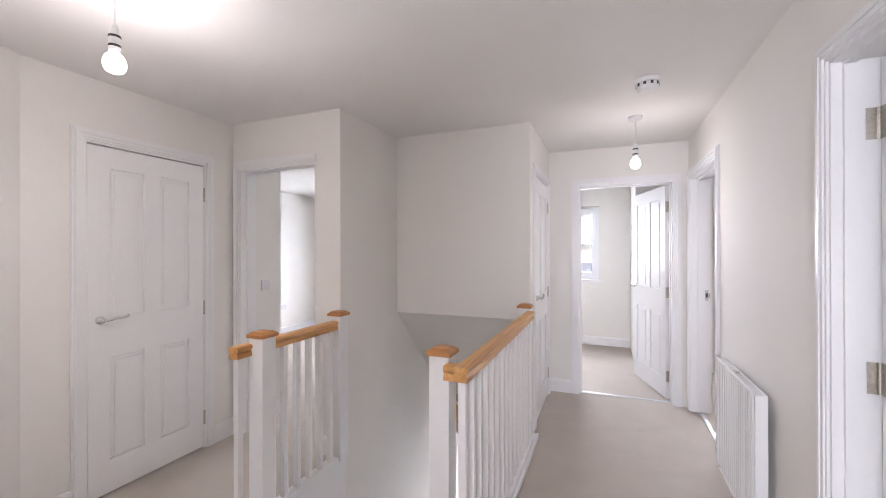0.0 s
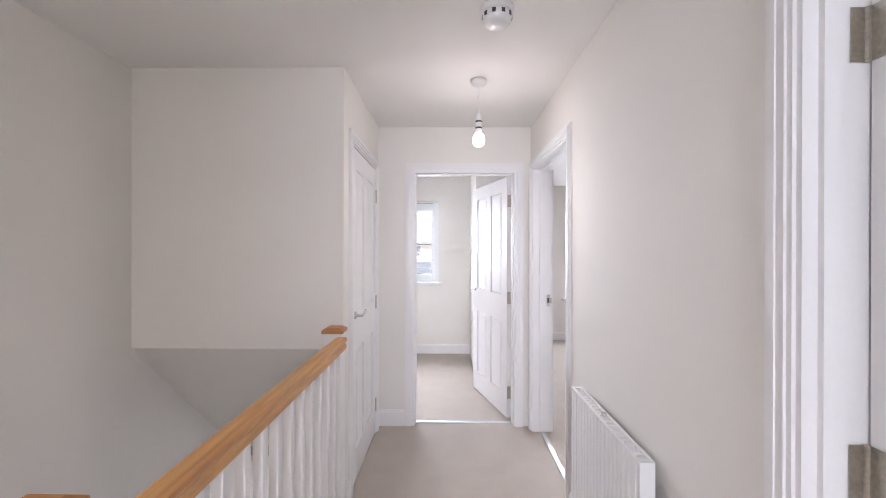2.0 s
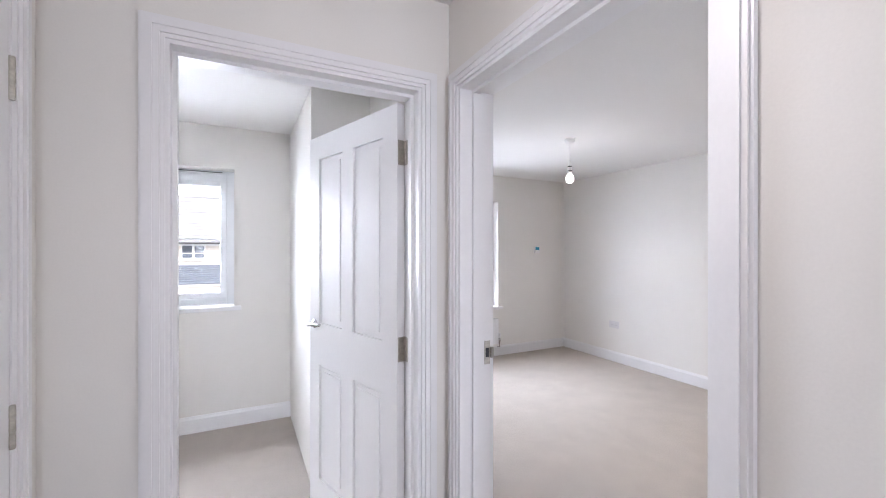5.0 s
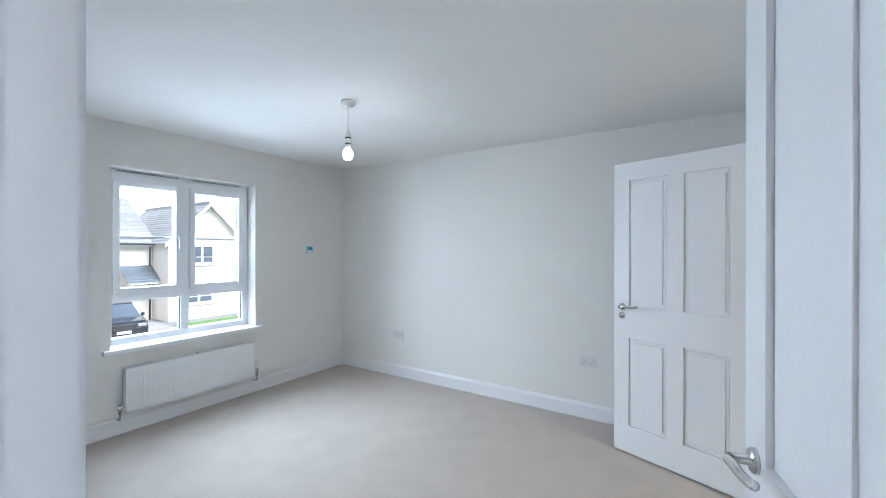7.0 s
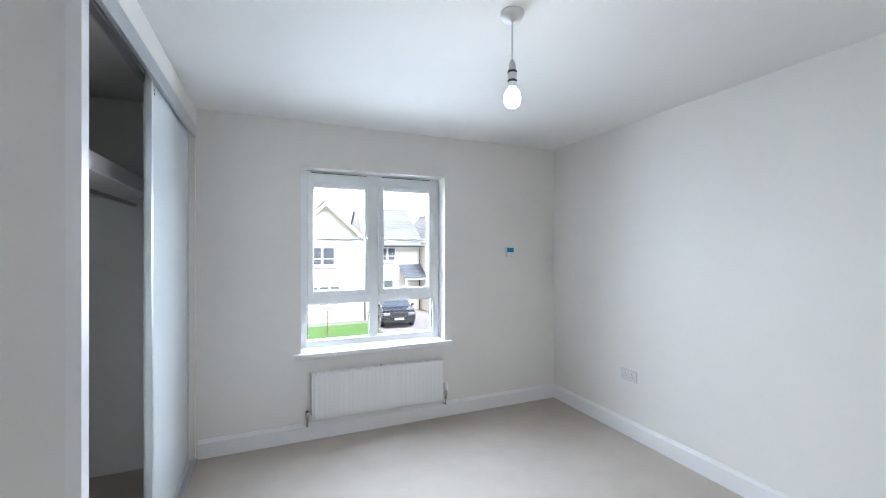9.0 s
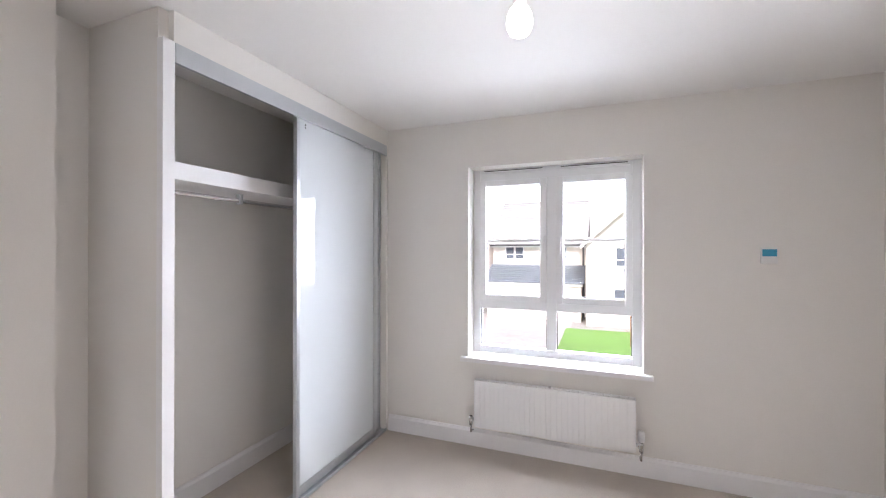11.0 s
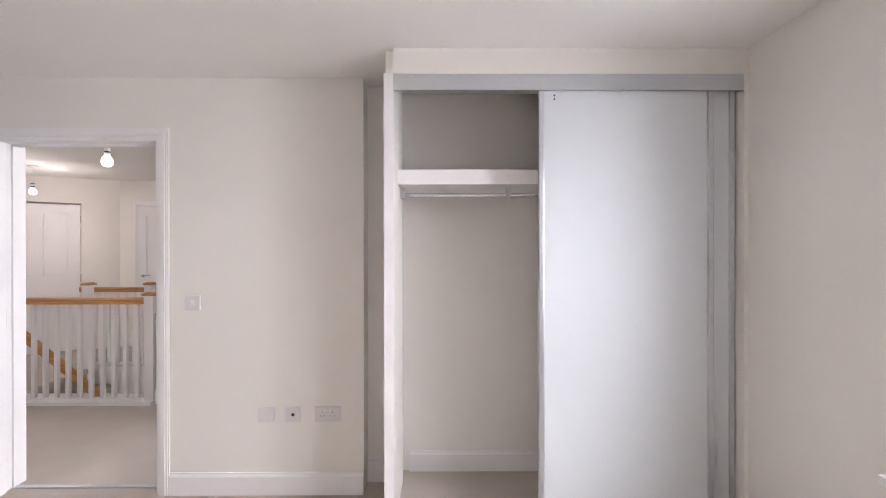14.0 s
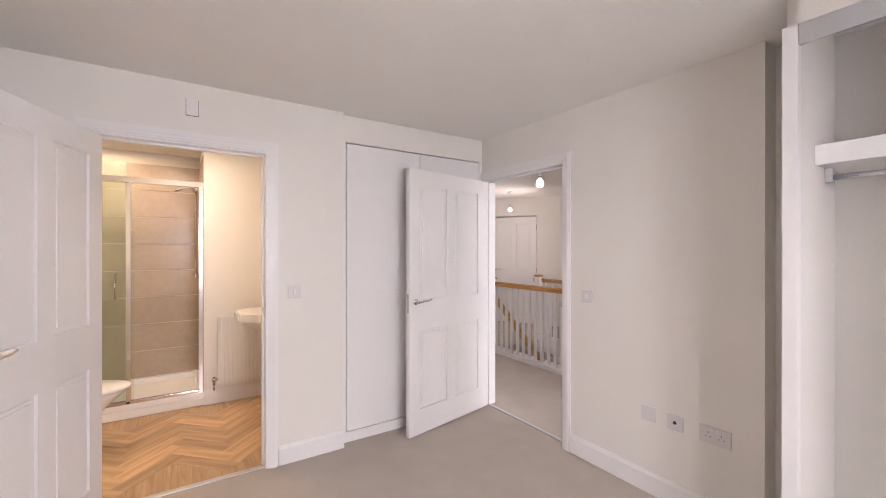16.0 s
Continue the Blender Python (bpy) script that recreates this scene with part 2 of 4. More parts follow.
solid("ceiling", boxes((-4.97, -3.7, CH, 4.6, 5.7, CH + 0.2), (0.49, 5.7, CH, 4.6, 6.52, CH + 0.2)), CEIL, "white painted flat ceiling", "ceiling")

wall("wall_landing_west", "x", 0.85, 0.99, -3.55, 4.28, [(-0.02, 0.765, 0, DH), (2.20, 3.115, 0, DH)])
wall("wall_wardrobe_back", "x", 0.62, 0.75, 4.28, 6.22, label="cream painted wall behind a fitted wardrobe")
wall("wall_recess_return", "y", 4.28, 4.45, 0.75, 0.86)
wall("wall_bedroom_north", "y", 2.12, 2.25, 2.285, 4.30, [(2.785, 3.645, 0, DH)])
wall("wall_cupboard_side", "x", 2.16, 2.285, 1.10, 2.12)
wall("wall_cupboard_header", "y", 2.07, 2.20, 0.98, 2.285, z0=2.175)
wall("wall_cupboard_back", "y", 1.3, 1.4, 0.98, 2.16)
wall("wall_bedroom_south", "y", 6.22, 6.52, 0.49, 4.60, [(2.00, 3.16, 0.62, 2.03)])
wall("wall_west_outer", "x", 4.30, 4.60, -3.7, 6.22)
wall("wall_east_bay", "x", 0.49, 0.62, 4.28, 6.22)
wall("wall_study_north", "y", 3.20, 3.33, -1.50, 0.85, [(-0.08, 0.73, 0, DH)])
wall("wall_study_south", "y", 5.40, 5.70, -4.97, 0.49, [(-1.0, 0.07, 0.93, 2.04), (-3.95, -2.85, 0.8, 2.04)])
wall("wall_stair_east", "x", -1.63, -1.50, 1.34, 5.40, z0=-2.7)
wall("wall_cupboard_west", "x", -0.49, -0.36, 2.14, 3.20, [(2.31, 3.07, 0, DH)])
wall("wall_stair_bulkhead", "y", 2.14, 2.24, -1.50, -0.49, z0=0.87)
wall("wall_bedroom_4_north", "y", 1.34, 1.47, -4.84, -1.63, [(-2.42, -1.70, 0, DH)])
wall("wall_bedroom_4_return", "x", -2.56, -2.44, 1.47, 1.77)
wall("wall_landing_east", "x", -2.62, -2.49, 0.12, 1.34, [(0.38, 1.10, 0, DH)])
wall("wall_landing_north", "y", -1.58, -1.45, -1.53, 0.85, [(-0.08, 0.70, 0, DH)])
wall("wall_bedroom_4_east", "x", -4.97, -4.84, 1.34, 5.40)
wall("wall_bedroom_2_north", "y", -3.85, -3.55, 0.85, 4.30, [(2.3, 3.5, 0.8, 2.04)])
wall("wall_ensuite_north", "y", -0.13, 0.0, 2.16, 4.30)
wall("wall_ensuite_corner", "y", 0.70, 0.82, 2.16, 3.07)
wall("wall_shower_side", "x", 2.96, 3.07, 0.0, 0.70)
wall("wall_ensuite_east", "x", 2.16, 2.285, 0.82, 1.10)
wall("wall_bedroom_3_south", "y", 0.0, 0.12, -4.84, -2.62)
DX, DY = (-1.53 + 2.49) / 1.843, (-1.45 - 0.12) / 1.843  # along the diagonal wall
NX, NY = -DY * 0.12, DX * 0.12
for name, d0, d1, z0 in (("wall_diagonal_1", 0, 0.42, 0), ("wall_diagonal_2", 1.28, 1.843, 0), ("wall_diagonal_header", 0.42, 1.28, DH)):
    p, q = (-2.49 + DX * d0, 0.12 + DY * d0), (-2.49 + DX * d1, 0.12 + DY * d1)
    solid(name, extrude_outline(bmesh.new(), [p, q, (q[0] - NX, q[1] - NY), (p[0] - NX, p[1] - NY)], "Z", z0, CH), WALL, "cream painted plaster wall at an angle", "wall")
# the stairwell below the landing
wall("wall_stair_lower_west", "x", -0.49, -0.36, 0.62, 5.4, z0=-2.7, z1=-0.25)
wall("wall_stair_lower_north", "y", 0.49, 0.62, -1.63, -0.36, z0=-2.7, z1=-0.25)
solid("stair_soffit", extrude_outline(bmesh.new(), [(2.14, 0.87), (2.24, 0.87), (5.0, -1.80), (5.0, -1.95)], "X", -1.50, -0.49), WALL, "cream painted sloping soffit over the stairs", "soffit")
solid("floor_hall", boxes((-1.63, 0.49, -2.9, -0.36, 5.4, -2.7)), CARPET, "beige carpet at the foot of the stairs", "carpet")
solid("stair_flight", boxes(*[(-1.46, 0.66 + 0.235 * i, -2.7, -0.53, 0.66 + 0.235 * (i + 1), -0.19 * (i + 1)) for i in range(12)], bevel=0.008), CARPET, "beige carpeted stair flight going down", "stairs")
solid("stair_string_east", boxes((-1.50, 0.62, -0.3, -1.46, 1.34, 0.02)), GLOSS, "white painted stair edge board", "trim")
solid("stair_string_west", boxes((-0.53, 0.62, -0.27, -0.30, 2.13, 0.03)), GLOSS, "white painted edge board under the balustrade", "trim")
solid("stair_nosing", boxes((-1.46, 0.58, -0.05, -0.53, 0.64, 0.004), bevel=0.003), CARPET, "carpeted top nosing of the stairs", "trim")

sk = [("x", 0.99, 1, 3.18, 4.28), ("x", 0.86, 1, 4.28, 4.45), ("y", 6.22, -1, 1.345, 4.284), ("x", 4.30, -1, 2.266, 6.22), ("y", 2.25, 1, 2.285, 2.72), ("y", 2.25, 1, 3.71, 4.28),
      ("x", 0.75, 1, 4.52, 6.19), ("x", 0.85, -1, 0.83, 2.135), ("x", 0.85, -1, -1.45, -0.085), ("y", 3.20, -1, -0.36, -0.15), ("x", -0.36, 1, 2.14, 2.25), ("x", -0.36, 1, 3.13, 3.18), ("x", -2.49, 1, 0.12, 0.32), ("x", -2.49, 1, 1.16, 1.34),
      ("y", 1.34, -1, -1.64, -1.50), ("y", 5.40, -1, -1.5, 0.62), ("x", 0.62, -1, 4.28, 5.38), ("x", 0.85, -1, 3.35, 4.28), ("y", 3.33, 1, -1.5, -0.15), ("x", -1.50, 1, 3.33, 5.38), ("x", -4.84, 1, 1.47, 5.4), ("x", -2.44, 1, 1.49, 1.77),
      ("y", 0.82, 1, 2.30, 3.07)]
for k, row in enumerate(sk):
    skirting("baseboard_%d" % (k + 1), *row)


# ---- doors ----
def architrave(name, axis, c, side, a0, a1, h=DH, left=True, right=True):
    """A two-step moulded frame round an opening, on the plane c towards side."""
    w, bm = 0.062, bmesh.new()
    for d0, d1, t in ((0.0, w, 0.012), (0.012, w - 0.006, 0.018), (0.03, w - 0.016, 0.022)):
        lo, hi = sorted((c, c + t * side))
        for use, p, q in ((left, a0 - d1, a0 - d0), (right, a1 + d0, a1 + d1)):
            if not use:
                continue
            if axis == "x":
                box(bm, lo, p, 0, hi, q, h + d0)
            else:
                box(bm, p, lo, 0, q, hi, h + d0)
        e0, e1 = (a0 - d1 if left else a0), (a1 + d1 if right else a1)
        if axis == "x":
            box(bm, lo, e0, h + d0, hi, e1, h + d1)
        else:
            box(bm, e0, lo, h + d0, e1, hi, h + d1)
    return solid(name, bm, GLOSS, "white painted moulded architrave round a doorway", "architrave")


def lining(name, axis, c0, c1, a0, a1, h=DH, stop=0.5):
    """A door lining inside an opening, with a thin stop."""
    bm, t = bmesh.new(), 0.012
    c0, c1 = c0 - 0.004, c1 + 0.004
    m = c0 + (c1 - c0) * stop
    rows = [(c0, a0, 0, c1, a0 + t, h), (c0, a1 - t, 0, c1, a1, h), (c0, a0 + t, h - t, c1, a1 - t, h),
            (m, a0 + t, 0, m + 0.03, a0 + t + 0.012, h - t), (m, a1 - t - 0.012, 0, m + 0.03, a1 - t, h - t), (m, a0 + t + 0.012, h - t - 0.012, m + 0.03, a1 - t - 0.012, h - t)]
    for x0, y0, z0, x1, y1, z1 in rows:
        if axis == "x":
            box(bm, x0, y0, z0, x1, y1, z1)
        else:
            box(bm, y0, x0, z0, y1, x1, z1)
    return solid(name, bm, GLOSS, "white painted door lining with a thin stop", "door lining")


def handle_mesh(side, hand, y0):
    """A lever on an oval rose; side: the way it stands out (+1 or -1 in y), hand: where the lever points in x."""
    bm = bmesh.new()
    lathe(bm, [(0.024, y0), (0.024, y0 + side * 0.006), (0.02, y0 + side * 0.010), (0.010, y0 + side * 0.012), (0.009, y0 + side * 0.045)], 20, axis="Y")
    y = y0 + side * 0.045
    tube(bm, [(0, y - side * 0.004, 0), (hand * 0.02, y + side * 0.004, 0.002), (hand * 0.05, y + side * 0.004, 0.008), (hand * 0.085, y, 0.006), (hand * 0.115, y - side * 0.004, 0.010), (hand * 0.125, y - side * 0.006, 0.013)], 0.0085, 12)
    return bm


def panel_door(name, hinge, closed, swing, width, label, lock=False, hinges=True):
    """A four-panel moulded door. hinge: x, y of its pin; closed: the way, in degrees, from the pin to the free edge when shut; swing: degrees it has turned."""
    th, h, z0 = 0.036, DH - 0.022, 0.014
    door = thing(name, pose(hinge[0], hinge[1], 0, 0, 0, closed + swing), label, "door", "panelled doors")
    s = 1 if swing >= 0 else -1
    y0, y1 = (-th, 0.0) if s > 0 else (0.0, th)
    st, mu = 0.105, 0.095
    pw = (width - 2 * st - mu) / 2
    rows = ((0.20, 0.80), (1.02, h - 0.12))
    frame_rows = [(0.002, y0, z0, st, y1, h), (width - st, y0, z0, width, y1, h), (st + pw, y0, z0, st + pw + mu, y1, h)]
    for x in (st, st + pw + mu):
        for lo, hi in ((z0, 0.20), (0.80, 1.02), (h - 0.12, h)):
            frame_rows.append((x, y0, lo, x + pw, y1, hi))
    leaf = part("leaf", boxes(*frame_rows), GLOSS, door)
    for lo, hi in rows:
        for x in (st, st + pw + mu):
            bm = boxes((x, y0 + 0.013, lo, x + pw, y1 - 0.013, hi))
            m = 0.026
            ym = (y0 + y1) / 2
            for a, b, c in ((m * 0.5, m * 0.5, 0.0085), (m * 1.15, m * 1.15, 0.0145)):
                box(bm, x + a, ym - c, lo + b, x + pw - a, ym + c, hi - b, bevel=0.003)
            part("panel", bm, GLOSS, leaf)
    for side, yy in ((1, y1), (-1, y0)):
        hd = part("handle", handle_mesh(side, -1, yy), CHROME, door, "chrome lever handle", True)
        hd.location = (width - 0.06, 0, 1.01)
        if lock:
            lk = part("thumb_turn", lathe(bmesh.new(), [(0.022, yy), (0.022, yy + side * 0.008), (0.008, yy + side * 0.010), (0.008, yy + side * 0.024)], 18, axis="Y"), CHROME, door, "chrome round lock turn", True)
            lk.location = (width - 0.06, 0, 0.95)
    part("latch_plate", boxes((width, y0 + 0.008, 0.93, width + 0.0015, y1 - 0.008, 1.07)), STEEL, door)
    if hinges:
        for z in (0.22, 1.0, 1.80):
            yy = y1 if s > 0 else y0
            bm = lathe(bmesh.new(), [(0.0065, z - 0.05), (0.0065, z + 0.05)], 12, at=(-0.003, yy + s * 0.003, 0))
            for k in range(3):
                lathe(bm, [(0.0072, z - 0.045 + 0.034 * k), (0.0072, z - 0.020 + 0.034 * k)], 12, at=(-0.003, yy + s * 0.003, 0))
            box(bm, -0.0016, y0 + 0.004, z - 0.05, 0.0014, y1 - 0.002, z + 0.05)
            hg = part("hinge", bm, STEEL, door, "brushed steel butt hinge")
            if abs(swing) > 1:
                jp = part("jamb_plate", boxes((-0.0035, y0 + 0.002, z - 0.05, -0.0015, y1 - 0.004, z + 0.05), bevel=0.0005), STEEL, hg, "steel plate let into the door lining")
                jp.rotation_euler = (0, 0, radians(-swing))
                for k in (-0.036, -0.012, 0.012, 0.036):
                    ym = (y0 + y1) / 2 + (0.006 if k * k < 0.0005 else -0.006)
                    sc = part("screw", lathe(bmesh.new(), [(0.0035, -0.0042), (0.0035, -0.0034)], 8, at=(0, ym, z + k), axis="X"), DARK, hg)
                    sc.rotation_euler = (0, 0, radians(-swing))
    return door


def opening(n, axis, c0, c1, a0, a1, stop=0.5, sides=(True, True), **k):
    lining("door_lining_%d" % n, axis, c0, c1, a0, a1, stop=stop)
    if sides[0]:
        architrave("architrave_%d" % (2 * n - 1), axis, c0, -1, a0, a1, **k)
    if sides[1]:
        architrave("architrave_%d" % (2 * n), axis, c1, 1, a0, a1, **k)


opening(1, "x", 0.85, 0.99, -0.02, 0.765, stop=0.2)
opening(2, "x", 0.85, 0.99, 2.20, 3.115, stop=0.35)
opening(3, "y", 2.12, 2.25, 2.785, 3.645, stop=0.35)
opening(4, "y", 3.20, 3.33, -0.08, 0.73, stop=0.35)
opening(5, "x", -0.49, -0.36, 2.31, 3.07, stop=0.3)
opening(6, "y", 1.34, 1.47, -2.42, -1.70, stop=0.35, right=False)
opening(7, "x", -2.62, -2.49, 0.38, 1.10, stop=0.3)

panel_door("door_bedroom_2", (0.965, 0.748), -90, 90, 0.755, "white four-panel bedroom door standing wide open")
panel_door("door_bedroom_1", (0.995, 2.214), 90, -78.5, 0.88, "white four-panel bedroom door standing open")
panel_door("door_ensuite", (3.631, 2.255), 180, -110, 0.81, "white four-panel en suite door with lock, standing open", lock=True)
panel_door("door_study", (0.716, 3.335), 180, -73, 0.782, "white four-panel study door standing open")
panel_door("door_cupboard", (-0.356, 3.056), -90, 0.001, 0.732, "white four-panel cupboard door, closed")
panel_door("door_bedroom_3", (-2.49 + DX * 0.43, 0.12 + DY * 0.43), math.degrees(math.atan2(DY, DX)), 0.001, 0.84, "white four-panel door in an angled wall, closed")
panel_door("door_store", (-2.486, 1.086), -90, 0.001, 0.692, "white four-panel store door on the landing, closed")


def strike(name, x, y, m_rz):
    s = thing(name, pose(x, y, 1.01, 0, 0, m_rz), "steel strike plate with a dark latch hole in the door lining", "strike plate", "strike plates")
    part("plate", boxes((-0.0125, -0.0015, -0.045, 0.0125, 0.0, 0.045), (0.0125, -0.012, -0.02, 0.022, -0.002, 0.02)), STEEL, s)
    part("latch_hole", boxes((-0.007, -0.0025, -0.018, 0.007, -0.0016, 0.018)), DARK, s)
    return s


strike("strike_plate", 0.965, 3.101, 0)
strike("strike_plate", 2.799, 2.21, 90)

# flush doors of the built-in cupboard
cup = thing("fitted_cupboard", pose(0.99, 2.172, 0), "plain white flush double cupboard doors, closed", "cupboard")
for x0, x1 in ((0.034, 0.636), (0.64, 1.252)):
    part("flush_door", boxes((x0, 0, 0.078, x1, 0.022, 2.168), bevel=0.002), GLOSS, cup)
part("plinth", boxes((0.0, -0.02, 0.0, 1.295, 0.026, 0.072)), GLOSS, cup)
for x0, x1 in ((0.0, 0.030), (1.257, 1.295)):
    part("side_frame", boxes((x0, -0.02, 0.072, x1, 0.026, 2.174), bevel=0.001), GLOSS, cup)

# ---- sliding wardrobe ----
solid("wall_wardrobe_nib", boxes((0.86, 4.45, 0, 1.30, 4.49, CH)), WALL, "cream painted wardrobe nib", "wall")
solid("wall_wardrobe_header", boxes((1.24, 4.49, 2.245, 1.33, 6.22, CH)), WALL, "cream painted header over the wardrobe", "wall")
solid("wall_wardrobe_end", boxes((1.24, 6.195, 0, 1.33, 6.22, 2.245)), WALL, "cream painted end of the wardrobe opening", "wall")
solid("wardrobe_lining", boxes((1.30, 4.445, 0, 1.334, 4.492, 2.245)), GLOSS, "white painted edge board of the wardrobe opening", "trim")
wr = thing("sliding_wardrobe", pose(0, 0, 0), "white glass sliding wardrobe with aluminium tracks, half open", "wardrobe")
part("track_fascia", boxes((1.318, 4.494, 2.165, 1.336, 6.193, 2.243), bevel=0.002), ALU, wr, "grey aluminium head fascia")
part("front_channel", boxes((1.28, 4.494, 2.20, 1.288, 6.193, 2.243)), ALU, wr)
part("rear_channel", boxes((1.245, 4.494, 2.20, 1.253, 6.193, 2.243)), ALU, wr)
part("bottom_track", boxes((1.24, 4.494, 0.002, 1.336, 6.193, 0.012), (1.328, 4.494, 0.012, 1.336, 6.193, 0.022), (1.284, 4.494, 0.012, 1.29, 6.193, 0.02)), ALU, wr)
for x, y0, y1 in ((1.292, 5.20, 6.06), (1.256, 5.33, 6.19)):
    dr = part("sliding_door", boxes((x + 0.006, y0 + 0.025, 0.075, x + 0.016, y1 - 0.025, 2.185)), PANEL, wr, "gloss white glass panel")
    for a, b in ((y0, y0 + 0.028), (y1 - 0.028, y1)):
        part("stile", boxes((x - 0.002, a, 0.02, x + 0.026, b, 2.20), bevel=0.005), ALU, dr, "grey aluminium edge profile")
    part("bottom_rail", boxes((x, y0 + 0.028, 0.022, x + 0.02, y1 - 0.028, 0.078)), ALU, dr, "grey aluminium bottom rail")
    part("top_rail", boxes((x, y0 + 0.028, 2.182, x + 0.02, y1 - 0.028, 2.20)), ALU, dr)
for k in (0, 1):
    part("screw_cap", boxes((1.309, 5.275, 2.125 + 0.018 * k, 1.311, 5.283, 2.133 + 0.018 * k)), DARK, wr)
solid("wardrobe_shelf", boxes((0.75, 4.49, 1.74, 1.13, 6.19, 1.82), bevel=0.002), GLOSS, "thick white shelf inside the wardrobe", "shelf", kind="")
rail = thing("hanging_rail", pose(1.0, 0, 1.70), "chrome hanging rail under the wardrobe shelf", "rail")
part("bar", tube(bmesh.new(), [(0, 4.50, 0), (0, 6.18, 0)], 0.012, 14), CHROME, rail, "", True)
for y in (4.505, 5.10):
    part("bracket", boxes((-0.016, y - 0.012, -0.02, 0.016, y + 0.012, 0.038), bevel=0.003), ALU, rail)


# ---- windows ----
def window(name, x0, x1, z0, z1, y, transom, label):
    """A white casement window that looks along +y, its inner face on the plane y."""
    w = tagged(new(name), label, "window", kind="structure")
    w.location = (x0, y, z0)
    W, H = x1 - x0, z1 - z0
    f = 0.055
    mid = W / 2
    part("window_frame", boxes((0, 0, 0, f, 0.07, H), (W - f, 0, 0, W, 0.07, H), (f, 0, 0, W - f, 0.07, f), (f, 0, H - f - 0.03, W - f, 0.07, H), (mid - 0.034, 0, f, mid + 0.034, 0.07, H - f - 0.03), bevel=0.004), UPVC, w)
    parts = [(f, mid - 0.034), (mid + 0.034, W - f)]
    top = H - f - 0.03
    if transom:
        for a, b in parts:
            part("transom", boxes((a, 0.0, transom - 0.03, b, 0.07, transom + 0.03), bevel=0.004), UPVC, w)
    low = transom + 0.03 if transom else f
    for k, (a, b) in enumerate(parts):
        s = 0.046
        c = part("casement", boxes((a, -0.018, low, a + s, 0.05, top), (b - s, -0.018, low, b, 0.05, top), (a + s, -0.018, low, b - s, 0.05, low + s), (a + s, -0.018, top - s, b - s, 0.05, top), bevel=0.005), UPVC, w)
        part("gasket", boxes((a + s, 0.015, low + s, a + s + 0.005, 0.03, top - s), (b - s - 0.005, 0.015, low + s, b - s, 0.03, top - s), (a + s + 0.005, 0.015, low + s, b - s - 0.005, 0.03, low + s + 0.005), (a + s + 0.005, 0.015, top - s - 0.005, b - s - 0.005, 0.03, top - s)), DARK, c)
        g = part("pane", boxes((a + s, 0.020, low + s, b - s, 0.024, top - s)), GLASS, c)
        g.visible_shadow = False
        zm = low + (top - low) * 0.5
        part("glazing_bar", boxes((a + s, 0.010, zm - 0.011, b - s, 0.019, zm + 0.011), bevel=0.003), UPVC, c)
        xh = (b - s / 2) if k == 0 else (a + s / 2)
        part("window_handle", boxes((xh - 0.011, -0.032, zm - 0.02, xh + 0.011, -0.018, zm + 0.03), (xh - 0.008, -0.05, zm - 0.10, xh + 0.008, -0.034, zm + 0.015), bevel=0.003), UPVC, c, "white plastic window handle")
        part("trickle_vent", boxes((a + 0.02, -0.012, H - 0.034, b - 0.02, 0.0, H - 0.016), bevel=0.003), UPVC, w)
        part("vent_slot", boxes((a + 0.03, -0.013, H - 0.0155, b - 0.03, 0.0, H - 0.0115)), DARK, w)
        if transom:
            part("gasket", boxes((a, 0.02, f, a + 0.005, 0.035, transom - 0.03), (b - 0.005, 0.02, f, b, 0.035, transom - 0.03)), DARK, w)
            g = part("pane", boxes((a, 0.025, f, b, 0.029, transom - 0.03)), GLASS, w)
            g.visible_shadow = False
    return w


window("window_1", 2.0, 3.16, 0.645, 2.03, 6.36, 0.37, "white casement window with four panes over a garden")
window("window_2", -1.0, 0.07, 0.955, 2.04, 5.54, 0, "white two-light casement window in the study")
window("window_3", -3.95, -2.85, 0.82, 2.04, 5.54, 0, "white two-light casement window in a bedroom")
solid("window_sill_1", boxes((2.0, 6.2, 0.62, 3.16, 6.36, 0.645), (1.95, 6.175, 0.612, 3.21, 6.218, 0.645), bevel=0.004), GLOSS, "white painted window board", "window sill")
solid("window_sill_2", boxes((-1.0, 5.38, 0.93, 0.07, 5.54, 0.955), (-1.05, 5.355, 0.922, 0.12, 5.398, 0.955), bevel=0.004), GLOSS, "white painted window board", "window sill")


